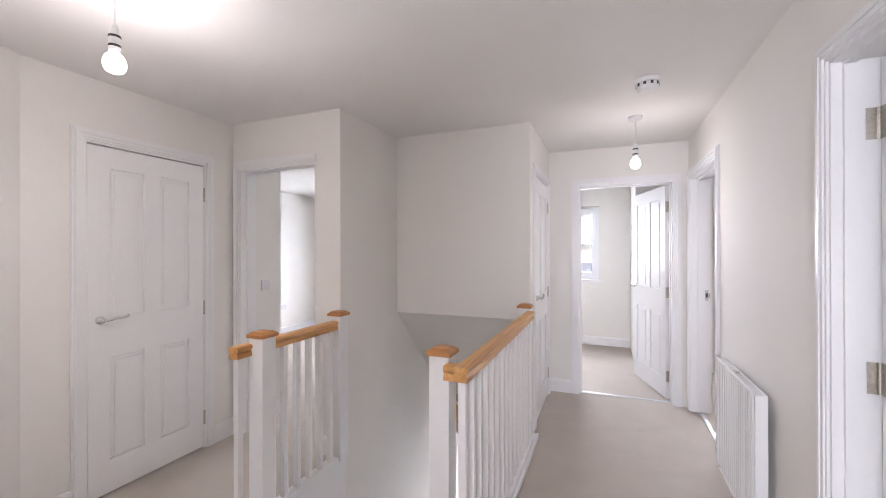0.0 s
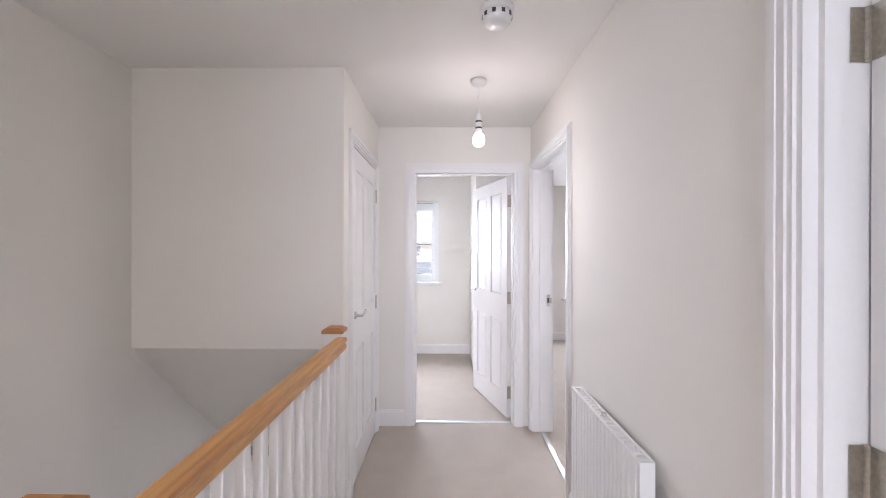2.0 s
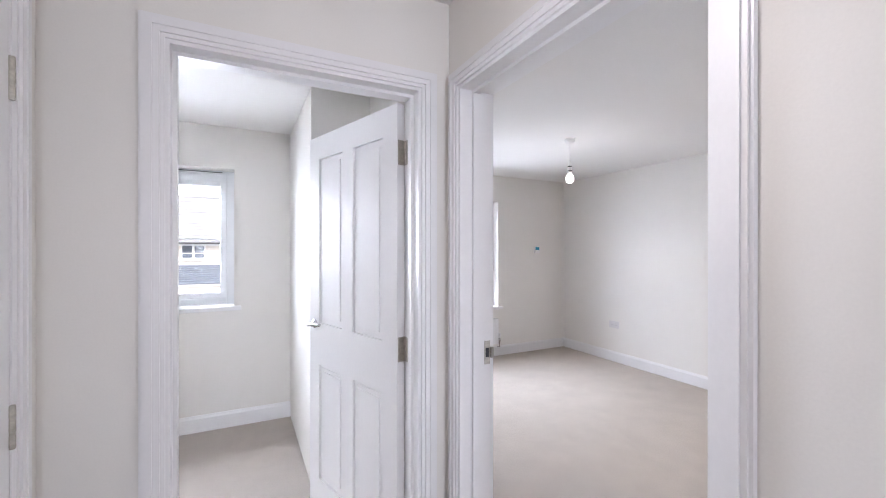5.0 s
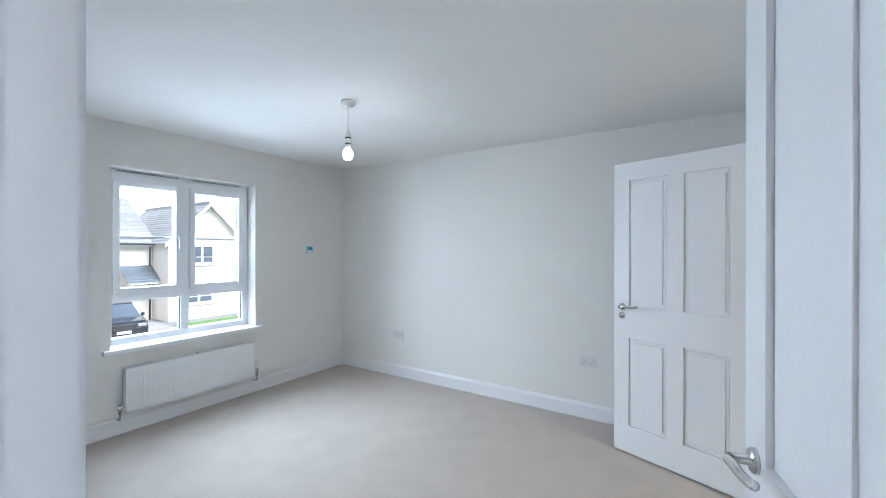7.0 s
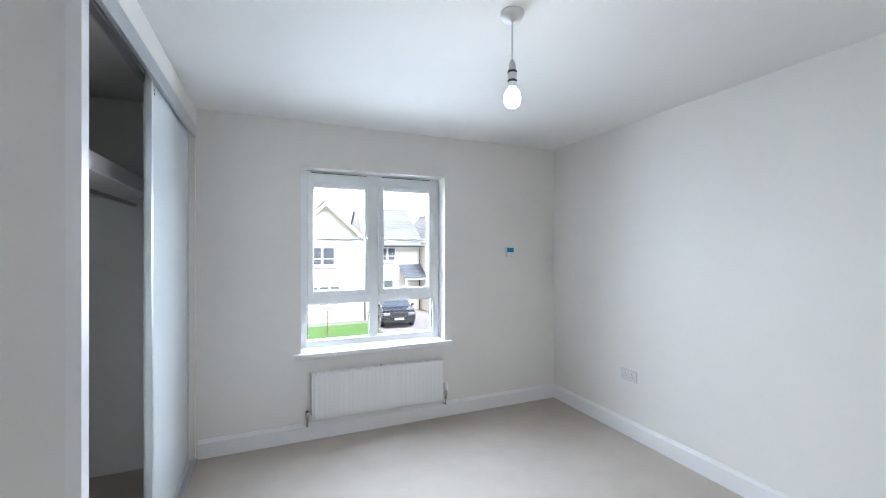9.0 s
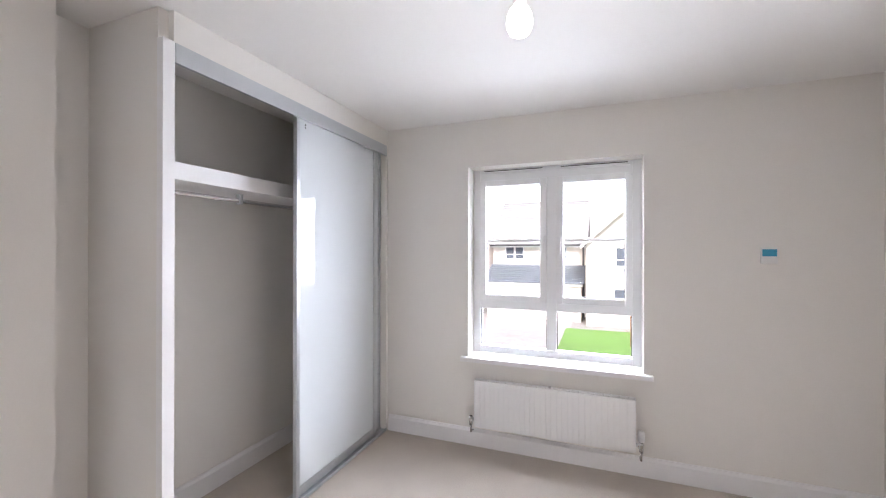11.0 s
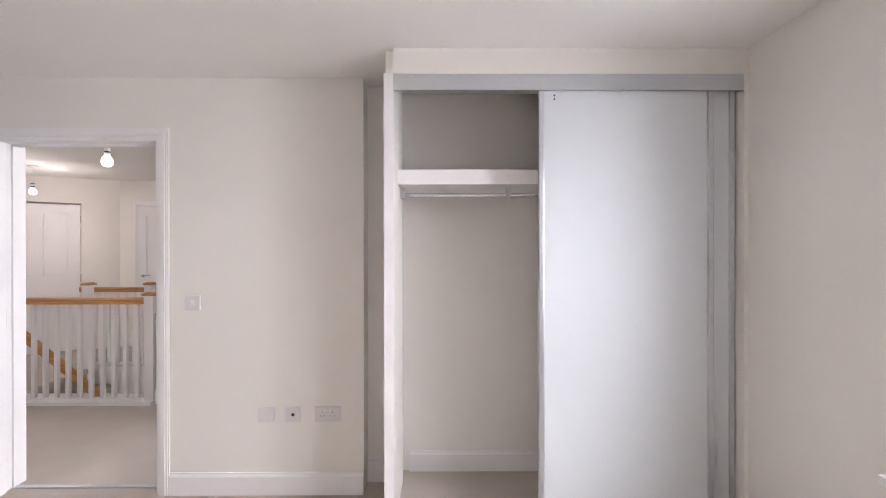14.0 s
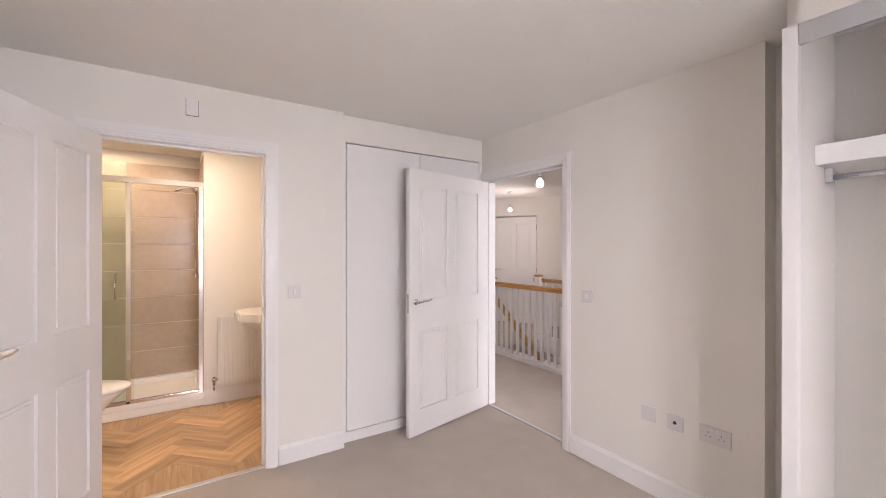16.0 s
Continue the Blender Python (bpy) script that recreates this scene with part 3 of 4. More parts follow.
# ---- radiators ----
def radiator(m, length, height, depth, label, group="radiators", ribs=True, flip=False, groove=0.004):
    """A panel radiator along x, its back on y = 0, standing out to -y, its foot at z = 0."""
    r = thing("radiator", m, label, "radiator", group)
    y1, y0 = -0.03, -0.03 - depth
    bm = bmesh.new()
    n = max(4, int(length / 0.035))
    step = (length - 0.02) / n
    pts = [(0.0, y1 - 0.005)]
    pts += [(0.0, y0 + 0.006), (0.01, y0 + 0.004)]
    for i in range(n):
        x = 0.01 + i * step
        pts += [(x + step * 0.12, y0), (x + step * 0.72, y0), (x + step * 0.80, y0 + groove), (x + step * 0.95, y0 + groove)] if ribs else [(x + step * 0.5, y0)]
    pts += [(length, y0 + 0.006), (length, y1 - 0.005)]
    extrude_outline(bm, pts, "Z", 0.0, height)
    part("panel", bm, RAD, r)
    part("side_panel", boxes((-0.004, y0 + 0.004, 0.006, 0.0, y1, height + 0.004)), RAD, r)
    part("side_panel", boxes((length, y0 + 0.004, 0.006, length + 0.004, y1, height + 0.004)), RAD, r)
    g = boxes((0.0, y0, height, length, y0 + 0.012, height + 0.006), (0.0, y1 - 0.012, height, length, y1, height + 0.006))
    k = int(length / 0.03)
    for i in range(k):
        x = (i + 0.2) * length / k
        box(g, x, y0 + 0.012, height + 0.001, x + length / k * 0.4, y1 - 0.012, height + 0.005)
    part("top_grille", g, RAD, r)
    for x in (length * 0.2, length * 0.8):
        part("bracket", boxes((x - 0.015, y1, 0.05, x + 0.015, 0.0, height - 0.05)), RAD, r)
    for x, s in ((0, -1), (length, 1)):
        bm = tube(bmesh.new(), [(x, y1 - depth / 2, 0.04), (x + s * 0.045, y1 - depth / 2, 0.04)], 0.011, 12)
        tube(bm, [(x + s * 0.035, y1 - depth / 2, 0.06), (x + s * 0.035, y1 - depth / 2, 0.0)], 0.012, 12)
        lathe(bm, [(0.014, 0.02), (0.016, 0.03), (0.016, 0.05), (0.012, 0.06)], 14, at=(x + s * 0.035, y1 - depth / 2, 0.0))
        tube(bm, [(x + s * 0.035, y1 - depth / 2, 0.0), (x + s * 0.035, y1 - depth / 2, -0.05), (x + s * 0.035, 0.0, -0.06)], 0.0075, 10)
        part("valve", bm, CHROME, r, "chrome radiator valve", True)
    hx = length if not flip else 0
    s = 1 if not flip else -1
    part("thermostat_head", lathe(bmesh.new(), [(0.017, 0.065), (0.021, 0.075), (0.021, 0.115), (0.016, 0.13)], 18, at=(hx + s * 0.035, y1 - depth / 2, 0.0)), PLASTIC, r, "white thermostatic valve head", True)
    part("bleed_cap", lathe(bmesh.new(), [(0.008, 0), (0.010, 0.003), (0.010, 0.012)], 12, at=(length * 0.5, y1 - depth / 2, height + 0.006)), CHROME, r)
    return r


radiator(pose(2.075, 6.22, 0.175), 1.03, 0.32, 0.06, "low white panel radiator on the wall under a window", groove=0.0015)
radiator(pose(0.85, 1.885, 0.16, 0, 0, -90), 0.66, 0.60, 0.05, "white ribbed panel radiator on the landing wall")
radiator(pose(2.96, 0.82, 0.19, 0, 0, 180), 0.56, 0.59, 0.06, "white ribbed panel radiator on the en suite wall")


# ---- lamps and small fittings ----
def pendant(x, y, power, down, drop=1.0):
    p = thing("pendant_light", pose(x, y, CH), "white ceiling pendant with a bare lit bulb", "pendant light", "bare bulb pendants")
    p.scale = (1, 1, drop)
    part("ceiling_rose", lathe(bmesh.new(), [(0.046, 0), (0.046, -0.012), (0.040, -0.026), (0.012, -0.030), (0.006, -0.036)], 28), PLASTIC, p, "", True)
    part("cord", tube(bmesh.new(), [(0, 0, -0.03), (0.001, 0, -0.12), (0, 0, -0.20)], 0.0032, 8), PLASTIC, p)
    h = part("lampholder", lathe(bmesh.new(), [(0.006, -0.185), (0.013, -0.20), (0.015, -0.225), (0.018, -0.228), (0.018, -0.285), (0.016, -0.29)], 24), PLASTIC, p, "", True)
    for z in (-0.226, -0.262):
        part("band", lathe(bmesh.new(), [(0.0186, z), (0.0192, z - 0.003), (0.0192, z - 0.006), (0.0186, z - 0.009)], 24), DARK, h)
    b = part("bulb", lathe(bmesh.new(), [(0.014, -0.288), (0.018, -0.295), (0.026, -0.303), (0.0325, -0.318), (0.0345, -0.335), (0.0325, -0.349), (0.026, -0.361), (0.015, -0.3675), (0.002, -0.3695)], 28), BULB, p, "lit pearl bulb", True)
    b.visible_shadow = False
    lamp("POINT", "bulb_light", pose(x, y, CH - 0.337 * drop), power, (1.0, 0.93, 0.88), radius=0.03)
    # the bulb has an opaque collar, so most of its light goes down and to the sides
    lamp("SPOT", "bulb_beam", pose(x, y, CH - 0.337 * drop), down, (1.0, 0.93, 0.88), radius=0.03, cone=178)
    return p


pendant(2.70, 4.45, 0.8, 7, 1.04)
pendant(0.37, 2.31, 1.3, 5, 1.03)
pendant(-1.43, -0.05, 4.2, 9, 0.92)

sm = thing("smoke_detector", pose(0.39, 1.62, CH), "white round smoke detector on the ceiling", "smoke detector")
sm.scale = (1.2, 1.2, 1.35)
part("base", lathe(bmesh.new(), [(0.055, 0), (0.055, -0.014), (0.050, -0.018)], 30), PLASTIC, sm, "", True)
part("body", lathe(bmesh.new(), [(0.048, -0.018), (0.050, -0.030), (0.044, -0.046), (0.030, -0.052), (0.004, -0.053)], 30), PLASTIC, sm, "", True)
for k in range(10):
    a = 2 * math.pi * k / 10
    o = part("vent_slot", boxes((-0.006, -0.001, -0.006, 0.006, 0.001, 0.006)), DARK, sm)
    o.location, o.rotation_euler = (0.0493 * math.cos(a), 0.0493 * math.sin(a), -0.028), (0, 0, a + math.pi / 2)


def plate(name, m, w, h, label, category, sockets=0, hole=False, rocker=False, group="wall plates"):
    """A wall plate in the x-z plane that faces -y."""
    p = thing(name, m, label, category, group)
    part("face_plate", boxes((-w / 2, -0.009, -h / 2, w / 2, 0, h / 2), bevel=0.003), PLATE, p)
    for i in range(sockets):
        cx = (i - (sockets - 1) / 2) * 0.06
        part("earth_hole", boxes((cx - 0.002, -0.0096, 0.008, cx + 0.002, -0.0088, 0.016)), DARK, p)
        for s in (-1, 1):
            part("pin_hole", boxes((cx + s * 0.011 - 0.003, -0.0096, -0.010, cx + s * 0.011 + 0.003, -0.0088, -0.006)), DARK, p)
        part("socket_switch", boxes((cx * 0.45 - 0.005, -0.012, 0.020, cx * 0.45 + 0.005, -0.008, 0.034), bevel=0.001), PLASTIC, p)
    if hole:
        part("aerial_outlet", lathe(bmesh.new(), [(0.009, -0.0135), (0.009, -0.008)], 16, axis="Y"), DARK, p)
    if rocker:
        part("rocker", boxes((-0.009, -0.013, -0.016, 0.009, -0.008, 0.016), bevel=0.002), PLASTIC, p)
    return p


plate("blank_plate", pose(0.99, 3.73, 0.455, 0, 0, 90), 0.086, 0.086, "white square blank wall plate", "wall plate")
plate("aerial_socket", pose(0.99, 3.88, 0.455, 0, 0, 90), 0.086, 0.086, "white aerial socket plate with a dark outlet", "wall socket", hole=True)
plate("double_socket", pose(0.99, 4.075, 0.455, 0, 0, 90), 0.146, 0.086, "white double switched power socket", "wall socket", 2)
plate("light_switch", pose(0.99, 3.31, 1.09, 0, 0, 90), 0.086, 0.086, "white single light switch plate", "light switch", rocker=True)
plate("light_switch", pose(2.62, 2.25, 1.12, 0, 0, 180), 0.086, 0.086, "white single light switch plate", "light switch", rocker=True)
plate("double_socket", pose(4.30, 3.30, 0.47, 0, 0, -90), 0.146, 0.086, "white double switched power socket", "wall socket", 2)
plate("double_socket", pose(4.30, 5.33, 0.46, 0, 0, -90), 0.146, 0.086, "white double switched power socket", "wall socket", 2)
plate("double_socket", pose(-0.52, 5.40, 0.45), 0.146, 0.086, "white double switched power socket", "wall socket", 2)
plate("double_socket", pose(-4.84, 4.3, 0.45, 0, 0, 90), 0.146, 0.086, "white double switched power socket", "wall socket", 2)
plate("light_switch", pose(-2.44, 1.6, 1.12, 0, 0, 90), 0.086, 0.086, "white single light switch plate", "light switch", rocker=True)

th = thing("room_thermostat", pose(3.80, 6.22, 1.395), "small white room thermostat with a blue display", "thermostat")
part("case", boxes((-0.04, -0.022, -0.045, 0.04, 0, 0.045), bevel=0.005), PLASTIC, th)
part("display", boxes((-0.034, -0.0235, -0.004, 0.034, -0.0215, 0.036)), BLUE, th, "blue lit display")
vent = thing("wall_panel_cover", pose(3.195, 2.25, 2.225, 0, 0, 180), "small white rectangular cover high on the wall", "cover plate")
part("cover", boxes((-0.03, -0.012, -0.045, 0.03, 0, 0.045), bevel=0.002), PLASTIC, vent)
# dark plate round the cover's edge, its shadow line put in as colour
part("shadow_gap", boxes((-0.032, -0.004, -0.047, 0.032, 0, 0.047)), DARK, vent)


# ---- balustrades ----
def newel(x, y, top, bottom, w=0.088):
    n = thing("newel_post", pose(x, y, bottom), "white square newel post with an oak cap", "newel post", "newel posts")
    h = top - bottom
    part("post", boxes((-w / 2, -w / 2, 0, w / 2, w / 2, h - 0.03), bevel=0.004), GLOSS, n)
    c = w / 2 + 0.010
    bm = boxes((-c, -c, h - 0.03, c, c, h - 0.012), bevel=0.004)
    lo = [bm.verts.new((sx * (c - 0.004), sy * (c - 0.004), h - 0.012)) for sx, sy in ((-1, -1), (1, -1), (1, 1), (-1, 1))]
    hi = [bm.verts.new((sx * (c - 0.022), sy * (c - 0.022), h)) for sx, sy in ((-1, -1), (1, -1), (1, 1), (-1, 1))]
    bm.faces.new(hi)
    for i in range(4):
        bm.faces.new((lo[i], lo[(i + 1) % 4], hi[(i + 1) % 4], hi[i]))
    part("cap", bm, OAKCAP, n, "oak cap with sloped edges")
    return n


newel(-0.462, 0.625, 1.003, -0.25)
newel(-1.425, 0.60, 1.003, -0.25)
newel(-1.475, 1.285, 1.003, 0.03)
newel(-0.39, 2.08, 1.003, 0.03)


def rail_profile(x, z):
    return [(x - 0.027, z - 0.058), (x + 0.027, z - 0.058), (x + 0.027, z - 0.040), (x + 0.021, z - 0.030), (x + 0.032, z - 0.018), (x + 0.030, z - 0.006), (x + 0.018, z), (x - 0.018, z), (x - 0.030, z - 0.006), (x - 0.032, z - 0.018), (x - 0.021, z - 0.030), (x - 0.027, z - 0.040)]


def balustrade(x, y0, y1, top, first, label, back=0.0):
    b = thing("balustrade", pose(x, y0, 0), label, "balustrade", "landing balustrades")
    L = y1 - y0
    part("handrail", extrude_outline(bmesh.new(), rail_profile(0, top), "Y", 0, L), OAK, b, "varnished oak handrail")
    if back:
        # a mitred return of the rail to the newel post
        turned = [(py + 0.032, pz) for py, pz in rail_profile(0, top - 0.001)]
        part("rail_return", extrude_outline(bmesh.new(), turned, "X", *sorted((back, -0.02 if back < 0 else 0.02))), OAK, b, "varnished oak rail end turned to the post")
    part("base_rail", boxes((-0.03, 0, 0.031, 0.03, L, 0.056), bevel=0.003), GLOSS, b)
    n = max(2, round((L - first) / 0.105))
    step = (L - first - 0.06) / n
    me = None
    for i in range(n + 1):
        bm = bmesh.new()
        w = 0.016
        pts = [(-w, -w), (w, -w), (w, w), (-w, w)]
        if me is None:
            box(bm, -w, -w, 0.056, w, w, top - 0.058, bevel=0.005)
            me = mesh_of("baluster", bm, GLOSS)
        else:
            bm.free()
        o = new("baluster", me)
        o.parent = b
        o.location = (0, first + i * step, 0)
    return b


balustrade(-0.345, 0.515, 2.04, 0.958, 0.03, "white spindle balustrade with an oak handrail beside the stairwell", -0.072)
balustrade(-1.475, 0.47, 1.25, 0.945, 0.03, "short white spindle balustrade with an oak handrail by the stairs", 0.0)
# the rails that go down with the stairs
dr = thing("stair_handrail", pose(-0.46, 0.64, 0.80), "oak handrail sloping down beside the stairs", "handrail")
part("rail", extrude_outline(bmesh.new(), [(0, 0), (0, -0.08), (2.9, -2.42), (2.9, -2.34)], "X", -0.025, 0.025), OAK, dr)

# ---- en suite ----
ens = solid("floor_ensuite", boxes((2.285, 0.0, -0.25, 4.30, 2.2, -0.003)), VINYL, "wood-effect herringbone vinyl floor", "floor")
solid("threshold_strip", boxes((2.797, 2.20, -0.004, 3.633, 2.235, 0.006), bevel=0.002), ALU, "aluminium threshold strip in a doorway", "trim")
solid("threshold_strip_landing", boxes((0.905, 2.214, 0.001, 0.935, 3.101, 0.007), bevel=0.002), ALU, "aluminium threshold strip between carpets", "trim")
solid("threshold_strip_study", boxes((-0.066, 3.25, 0.001, 0.716, 3.28, 0.007), bevel=0.002), ALU, "aluminium threshold strip between carpets", "trim")
solid("wall_shower_tiling_bed", boxes((3.07, 0.0, 0.0, 4.30, 0.012, 2.3)), GROUT, "pale grout bed of the shower tiling", "wall")
sh = thing("shower_enclosure", pose(3.07, 0.82, 0), "chrome framed glass shower enclosure with a white tray", "shower")
part("tray", boxes((0.0, -0.80, 0.0, 1.225, 0.0, 0.07), (0.0, -0.80, 0.07, 1.225, -0.74, 0.12), (0.0, -0.06, 0.07, 1.225, 0.0, 0.12), (0.0, -0.74, 0.07, 0.05, -0.06, 0.12), bevel=0.008), CERAMIC, sh, "white shower tray")
for x in (0.006, 0.52):
    part("upright", boxes((x, -0.035, 0.12, x + 0.035, 0.0, 1.95), bevel=0.004), CHROME, sh)
part("head_rail", boxes((0.0, -0.04, 1.95, 1.225, 0.004, 2.0), bevel=0.004), CHROME, sh)
part("sill_rail", boxes((0.041, -0.035, 0.12, 1.225, 0.0, 0.145), bevel=0.004), CHROME, sh)
for x0, x1, y in ((0.56, 1.22, -0.012), (0.50, 0.98, -0.026)):
    g = part("glass_screen", boxes((x0, y - 0.003, 0.146, x1, y + 0.003, 1.95)), SHOWER_GLASS, sh)
    g.visible_shadow = False
part("door_pull", tube(bmesh.new(), [(0.62, 0.002, 1.0), (0.62, 0.03, 1.0), (0.62, 0.03, 1.2), (0.62, 0.002, 1.2)], 0.008, 10), CHROME, sh, "chrome pull", True)
mix = thing("shower_mixer", pose(3.07, 0.42, 1.15), "chrome bar shower mixer with a riser rail", "shower mixer")
part("mixer_bar", tube(bmesh.new(), [(0.05, -0.14, 0), (0.05, 0.14, 0)], 0.02, 14), CHROME, mix, "", True)
part("riser_rail", tube(bmesh.new(), [(0.05, 0, 0.02), (0.05, 0, 0.85)], 0.009, 12), CHROME, mix, "", True)
part("shower_head", tube(bmesh.new(), [(0.05, 0, 0.80), (0.10, 0, 0.86), (0.22, 0, 0.80)], 0.012, 12), CHROME, mix, "", True)
part("wall_bracket", boxes((0.0, -0.015, 0.82, 0.05, 0.015, 0.85), (0.0, -0.015, -0.015, 0.05, 0.015, 0.015)), CHROME, mix)

wc = thing("toilet", pose(4.30, 1.28, 0), "white ceramic toilet with a closed lid", "toilet")
wc.scale = (1.2, 1.0, 1.0)
bm = bmesh.new()
rings = []
for w, x_in, x_out, z in ((0.09, -0.08, -0.44, 0.0), (0.085, -0.08, -0.42, 0.12), (0.12, -0.08, -0.48, 0.24), (0.17, -0.08, -0.58, 0.35), (0.18, -0.08, -0.60, 0.39)):
    ring = []
    for i in range(24):
        a = 2 * math.pi * i / 24
        cx, rx = (x_in + x_out) / 2, (x_in - x_out) / 2
        ring.append(bm.verts.new((cx + rx * math.cos(a), w * math.sin(a), z)))
    rings.append(ring)
for a, b in zip(rings, rings[1:]):
    for i in range(24):
        bm.faces.new((a[i], a[(i + 1) % 24], b[(i + 1) % 24], b[i]))
bm.faces.new(rings[0])
bm.faces.new(rings[-1])
part("bowl", bm, CERAMIC, wc, "", True)
bm = bmesh.new()
lathe(bm, [(0.19, 0.391), (0.195, 0.40), (0.195, 0.415), (0.18, 0.425), (0.05, 0.43)], 28)
bmesh.ops.scale(bm, vec=(1.36, 0.96, 1), verts=bm.verts)
bmesh.ops.translate(bm, vec=(-0.36, 0, 0), verts=bm.verts)
part("lid", bm, CERAMIC, wc, "white closed lid", True)
part("cistern", boxes((-0.17, -0.19, 0.40, -0.005, 0.19, 0.78), bevel=0.015), CERAMIC, wc)
part("pedestal_back", boxes((-0.20, -0.10, 0.0, -0.005, 0.10, 0.40), bevel=0.01), CERAMIC, wc)

ba = thing("wash_basin", pose(2.285, 1.18, 0.69), "white ceramic wall-hung wash basin", "basin")
bm = bmesh.new()
lo = [(0.0, -0.10), (0.20, -0.10), (0.28, -0.05), (0.28, 0.05), (0.20, 0.10), (0.0, 0.10)]
hi = [(0.0, -0.25), (0.32, -0.25), (0.41, -0.16), (0.41, 0.16), (0.32, 0.25), (0.0, 0.25)]
lv = [bm.verts.new((x, y, 0.0)) for x, y in lo]
mv = [bm.verts.new((x, y, 0.11)) for x, y in hi]
hv = [bm.verts.new((x, y, 0.17)) for x, y in hi]
bm.faces.new(lv)
bm.faces.new(hv)
for a, b in ((lv, mv), (mv, hv)):
    for i in range(6):
        bm.faces.new((a[i], a[(i + 1) % 6], b[(i + 1) % 6], b[i]))
bmesh.ops.bevel(bm, geom=list(bm.edges), offset=0.008, segments=2, affect="EDGES")
part("bowl", bm, CERAMIC, ba).scale = (1.38, 1, 1)
part("tap", tube(bmesh.new(), [(0.06, 0, 0.17), (0.06, 0, 0.27), (0.10, 0, 0.29), (0.17, 0, 0.27)], 0.012, 12), CHROME, ba, "chrome mixer tap", True)

dl = thing("ceiling_downlight", pose(3.3, 1.45, CH), "round white recessed ceiling light, lit warm", "downlight")
part("trim_ring", lathe(bmesh.new(), [(0.05, 0), (0.05, -0.006), (0.04, -0.010)], 24), PLASTIC, dl, "", True)
part("lens", lathe(bmesh.new(), [(0.036, -0.0102), (0.036, -0.012)], 24), BULB, dl)
lamp("AREA", "downlight_glow", pose(3.3, 1.45, CH - 0.02), 8.5, (1.0, 0.83, 0.60), size=(0.09, 0.09))
# added warm lamp over the shower, without a fitting of its own
lamp("AREA", "shower_fill", pose(3.8, 0.42, CH - 0.02), 6, (1.0, 0.83, 0.60), size=(0.09, 0.09))

# ---- rooms behind the camera: bathroom and a bedroom ----
solid("floor_bathroom", boxes((-1.5, -3.55, -0.25, 0.85, -1.45, 0)), GROUT, "pale bathroom floor", "floor")
wall("wall_bathroom_north", "y", -3.85, -3.55, -1.63, 0.85, [(-0.35, 0.55, 0.9, 2.04)])
wall("wall_bathroom_east", "x", -1.63, -1.50, -3.55, -1.58)
lamp("AREA", "daylight_bathroom", pose(0.1, -3.62, 1.47, 76, 0, 0), 40, DAY, size=(0.85, 1.05))

solid("floor_bedroom_3", boxes((-4.84, -3.55, -0.25, -2.62, 0.0, 0), (-2.62, -3.55, -0.25, -1.5, -1.45, 0)), CARPET, "beige cut-pile carpet in a bedroom", "carpet")
wall("wall_bedroom_3_north", "y", -3.85, -3.55, -4.97, -1.63, [(-3.9, -2.7, 0.8, 2.04)])
wall("wall_bedroom_3_east", "x", -4.97, -4.84, -3.55, 1.34)

# ---- outside ----
GZ = -2.95
solid("ground", boxes((-400, -400, GZ - 0.5, 400, 400, GZ)), ASPHALT, "grey asphalt ground of a housing estate", "ground")
solid("backdrop", boxes((-160, 150, GZ, 160, 151, 90)), glow("overcast_backdrop", (1, 1, 1), 1.1), "plain white overcast sky in the distance", "sky")


def lawn(x0, x1, y0, y1):
    solid("lawn", boxes((x0, y0, GZ, x1, y1, GZ + 0.06), bevel=0.02), LAWN, "bright green mown lawn", "lawn")
    solid("kerb", boxes((x0, y0 - 0.12, GZ, x1, y0 - 0.002, GZ + 0.09), bevel=0.015), PAVING, "pale concrete kerb edging a lawn", "kerb")


lawn(1.2, 7.0, 18.5, 26.6)
lawn(-11, -4.6, 18.0, 25.5)
lawn(11.6, 17.0, 19.5, 27.5)
solid("pavement", boxes((-30, 16.0, GZ, 30, 17.8, GZ + 0.04)), PAVING, "brownish block paving footway", "pavement")
for x0, x1 in ((-4.5, 1.4), (7.1, 11.4)):
    solid("driveway", boxes((x0, 18.0, GZ, x1, 30.0, GZ + 0.03)), PAVING, "block paved driveway", "driveway")


def far_window(parent, x, y, z0, z1, w, lights=2):
    win = part("window", boxes((x - w / 2, y - 0.06, z0, x - w / 2 + 0.07, y, z1), (x + w / 2 - 0.07, y - 0.06, z0, x + w / 2, y, z1), (x - w / 2 + 0.07, y - 0.06, z0, x + w / 2 - 0.07, y, z0 + 0.07), (x - w / 2 + 0.07, y - 0.06, z1 - 0.07, x + w / 2 - 0.07, y, z1), *[(x - w / 2 + w * k / lights - 0.05, y - 0.055, z0 + 0.07, x - w / 2 + w * k / lights + 0.05, y, z1 - 0.07) for k in range(1, lights)], (x - w / 2 - 0.08, y - 0.12, z0 - 0.10, x + w / 2 + 0.08, y, z0 - 0.02)), UPVC, parent, "white framed window")
    for k in range(lights):
        a, b = x - w / 2 + w * k / lights + 0.07, x - w / 2 + w * (k + 1) / lights - 0.07
        zm = z0 + (z1 - z0) * 0.36
        part("pane", boxes((a, y - 0.03, z0 + 0.08, b, y - 0.02, zm - 0.03)), DARK_GLASS, win)
        part("pane", boxes((a, y - 0.03, zm + 0.03, b, y - 0.02, z1 - 0.08)), DARK_GLASS, win)


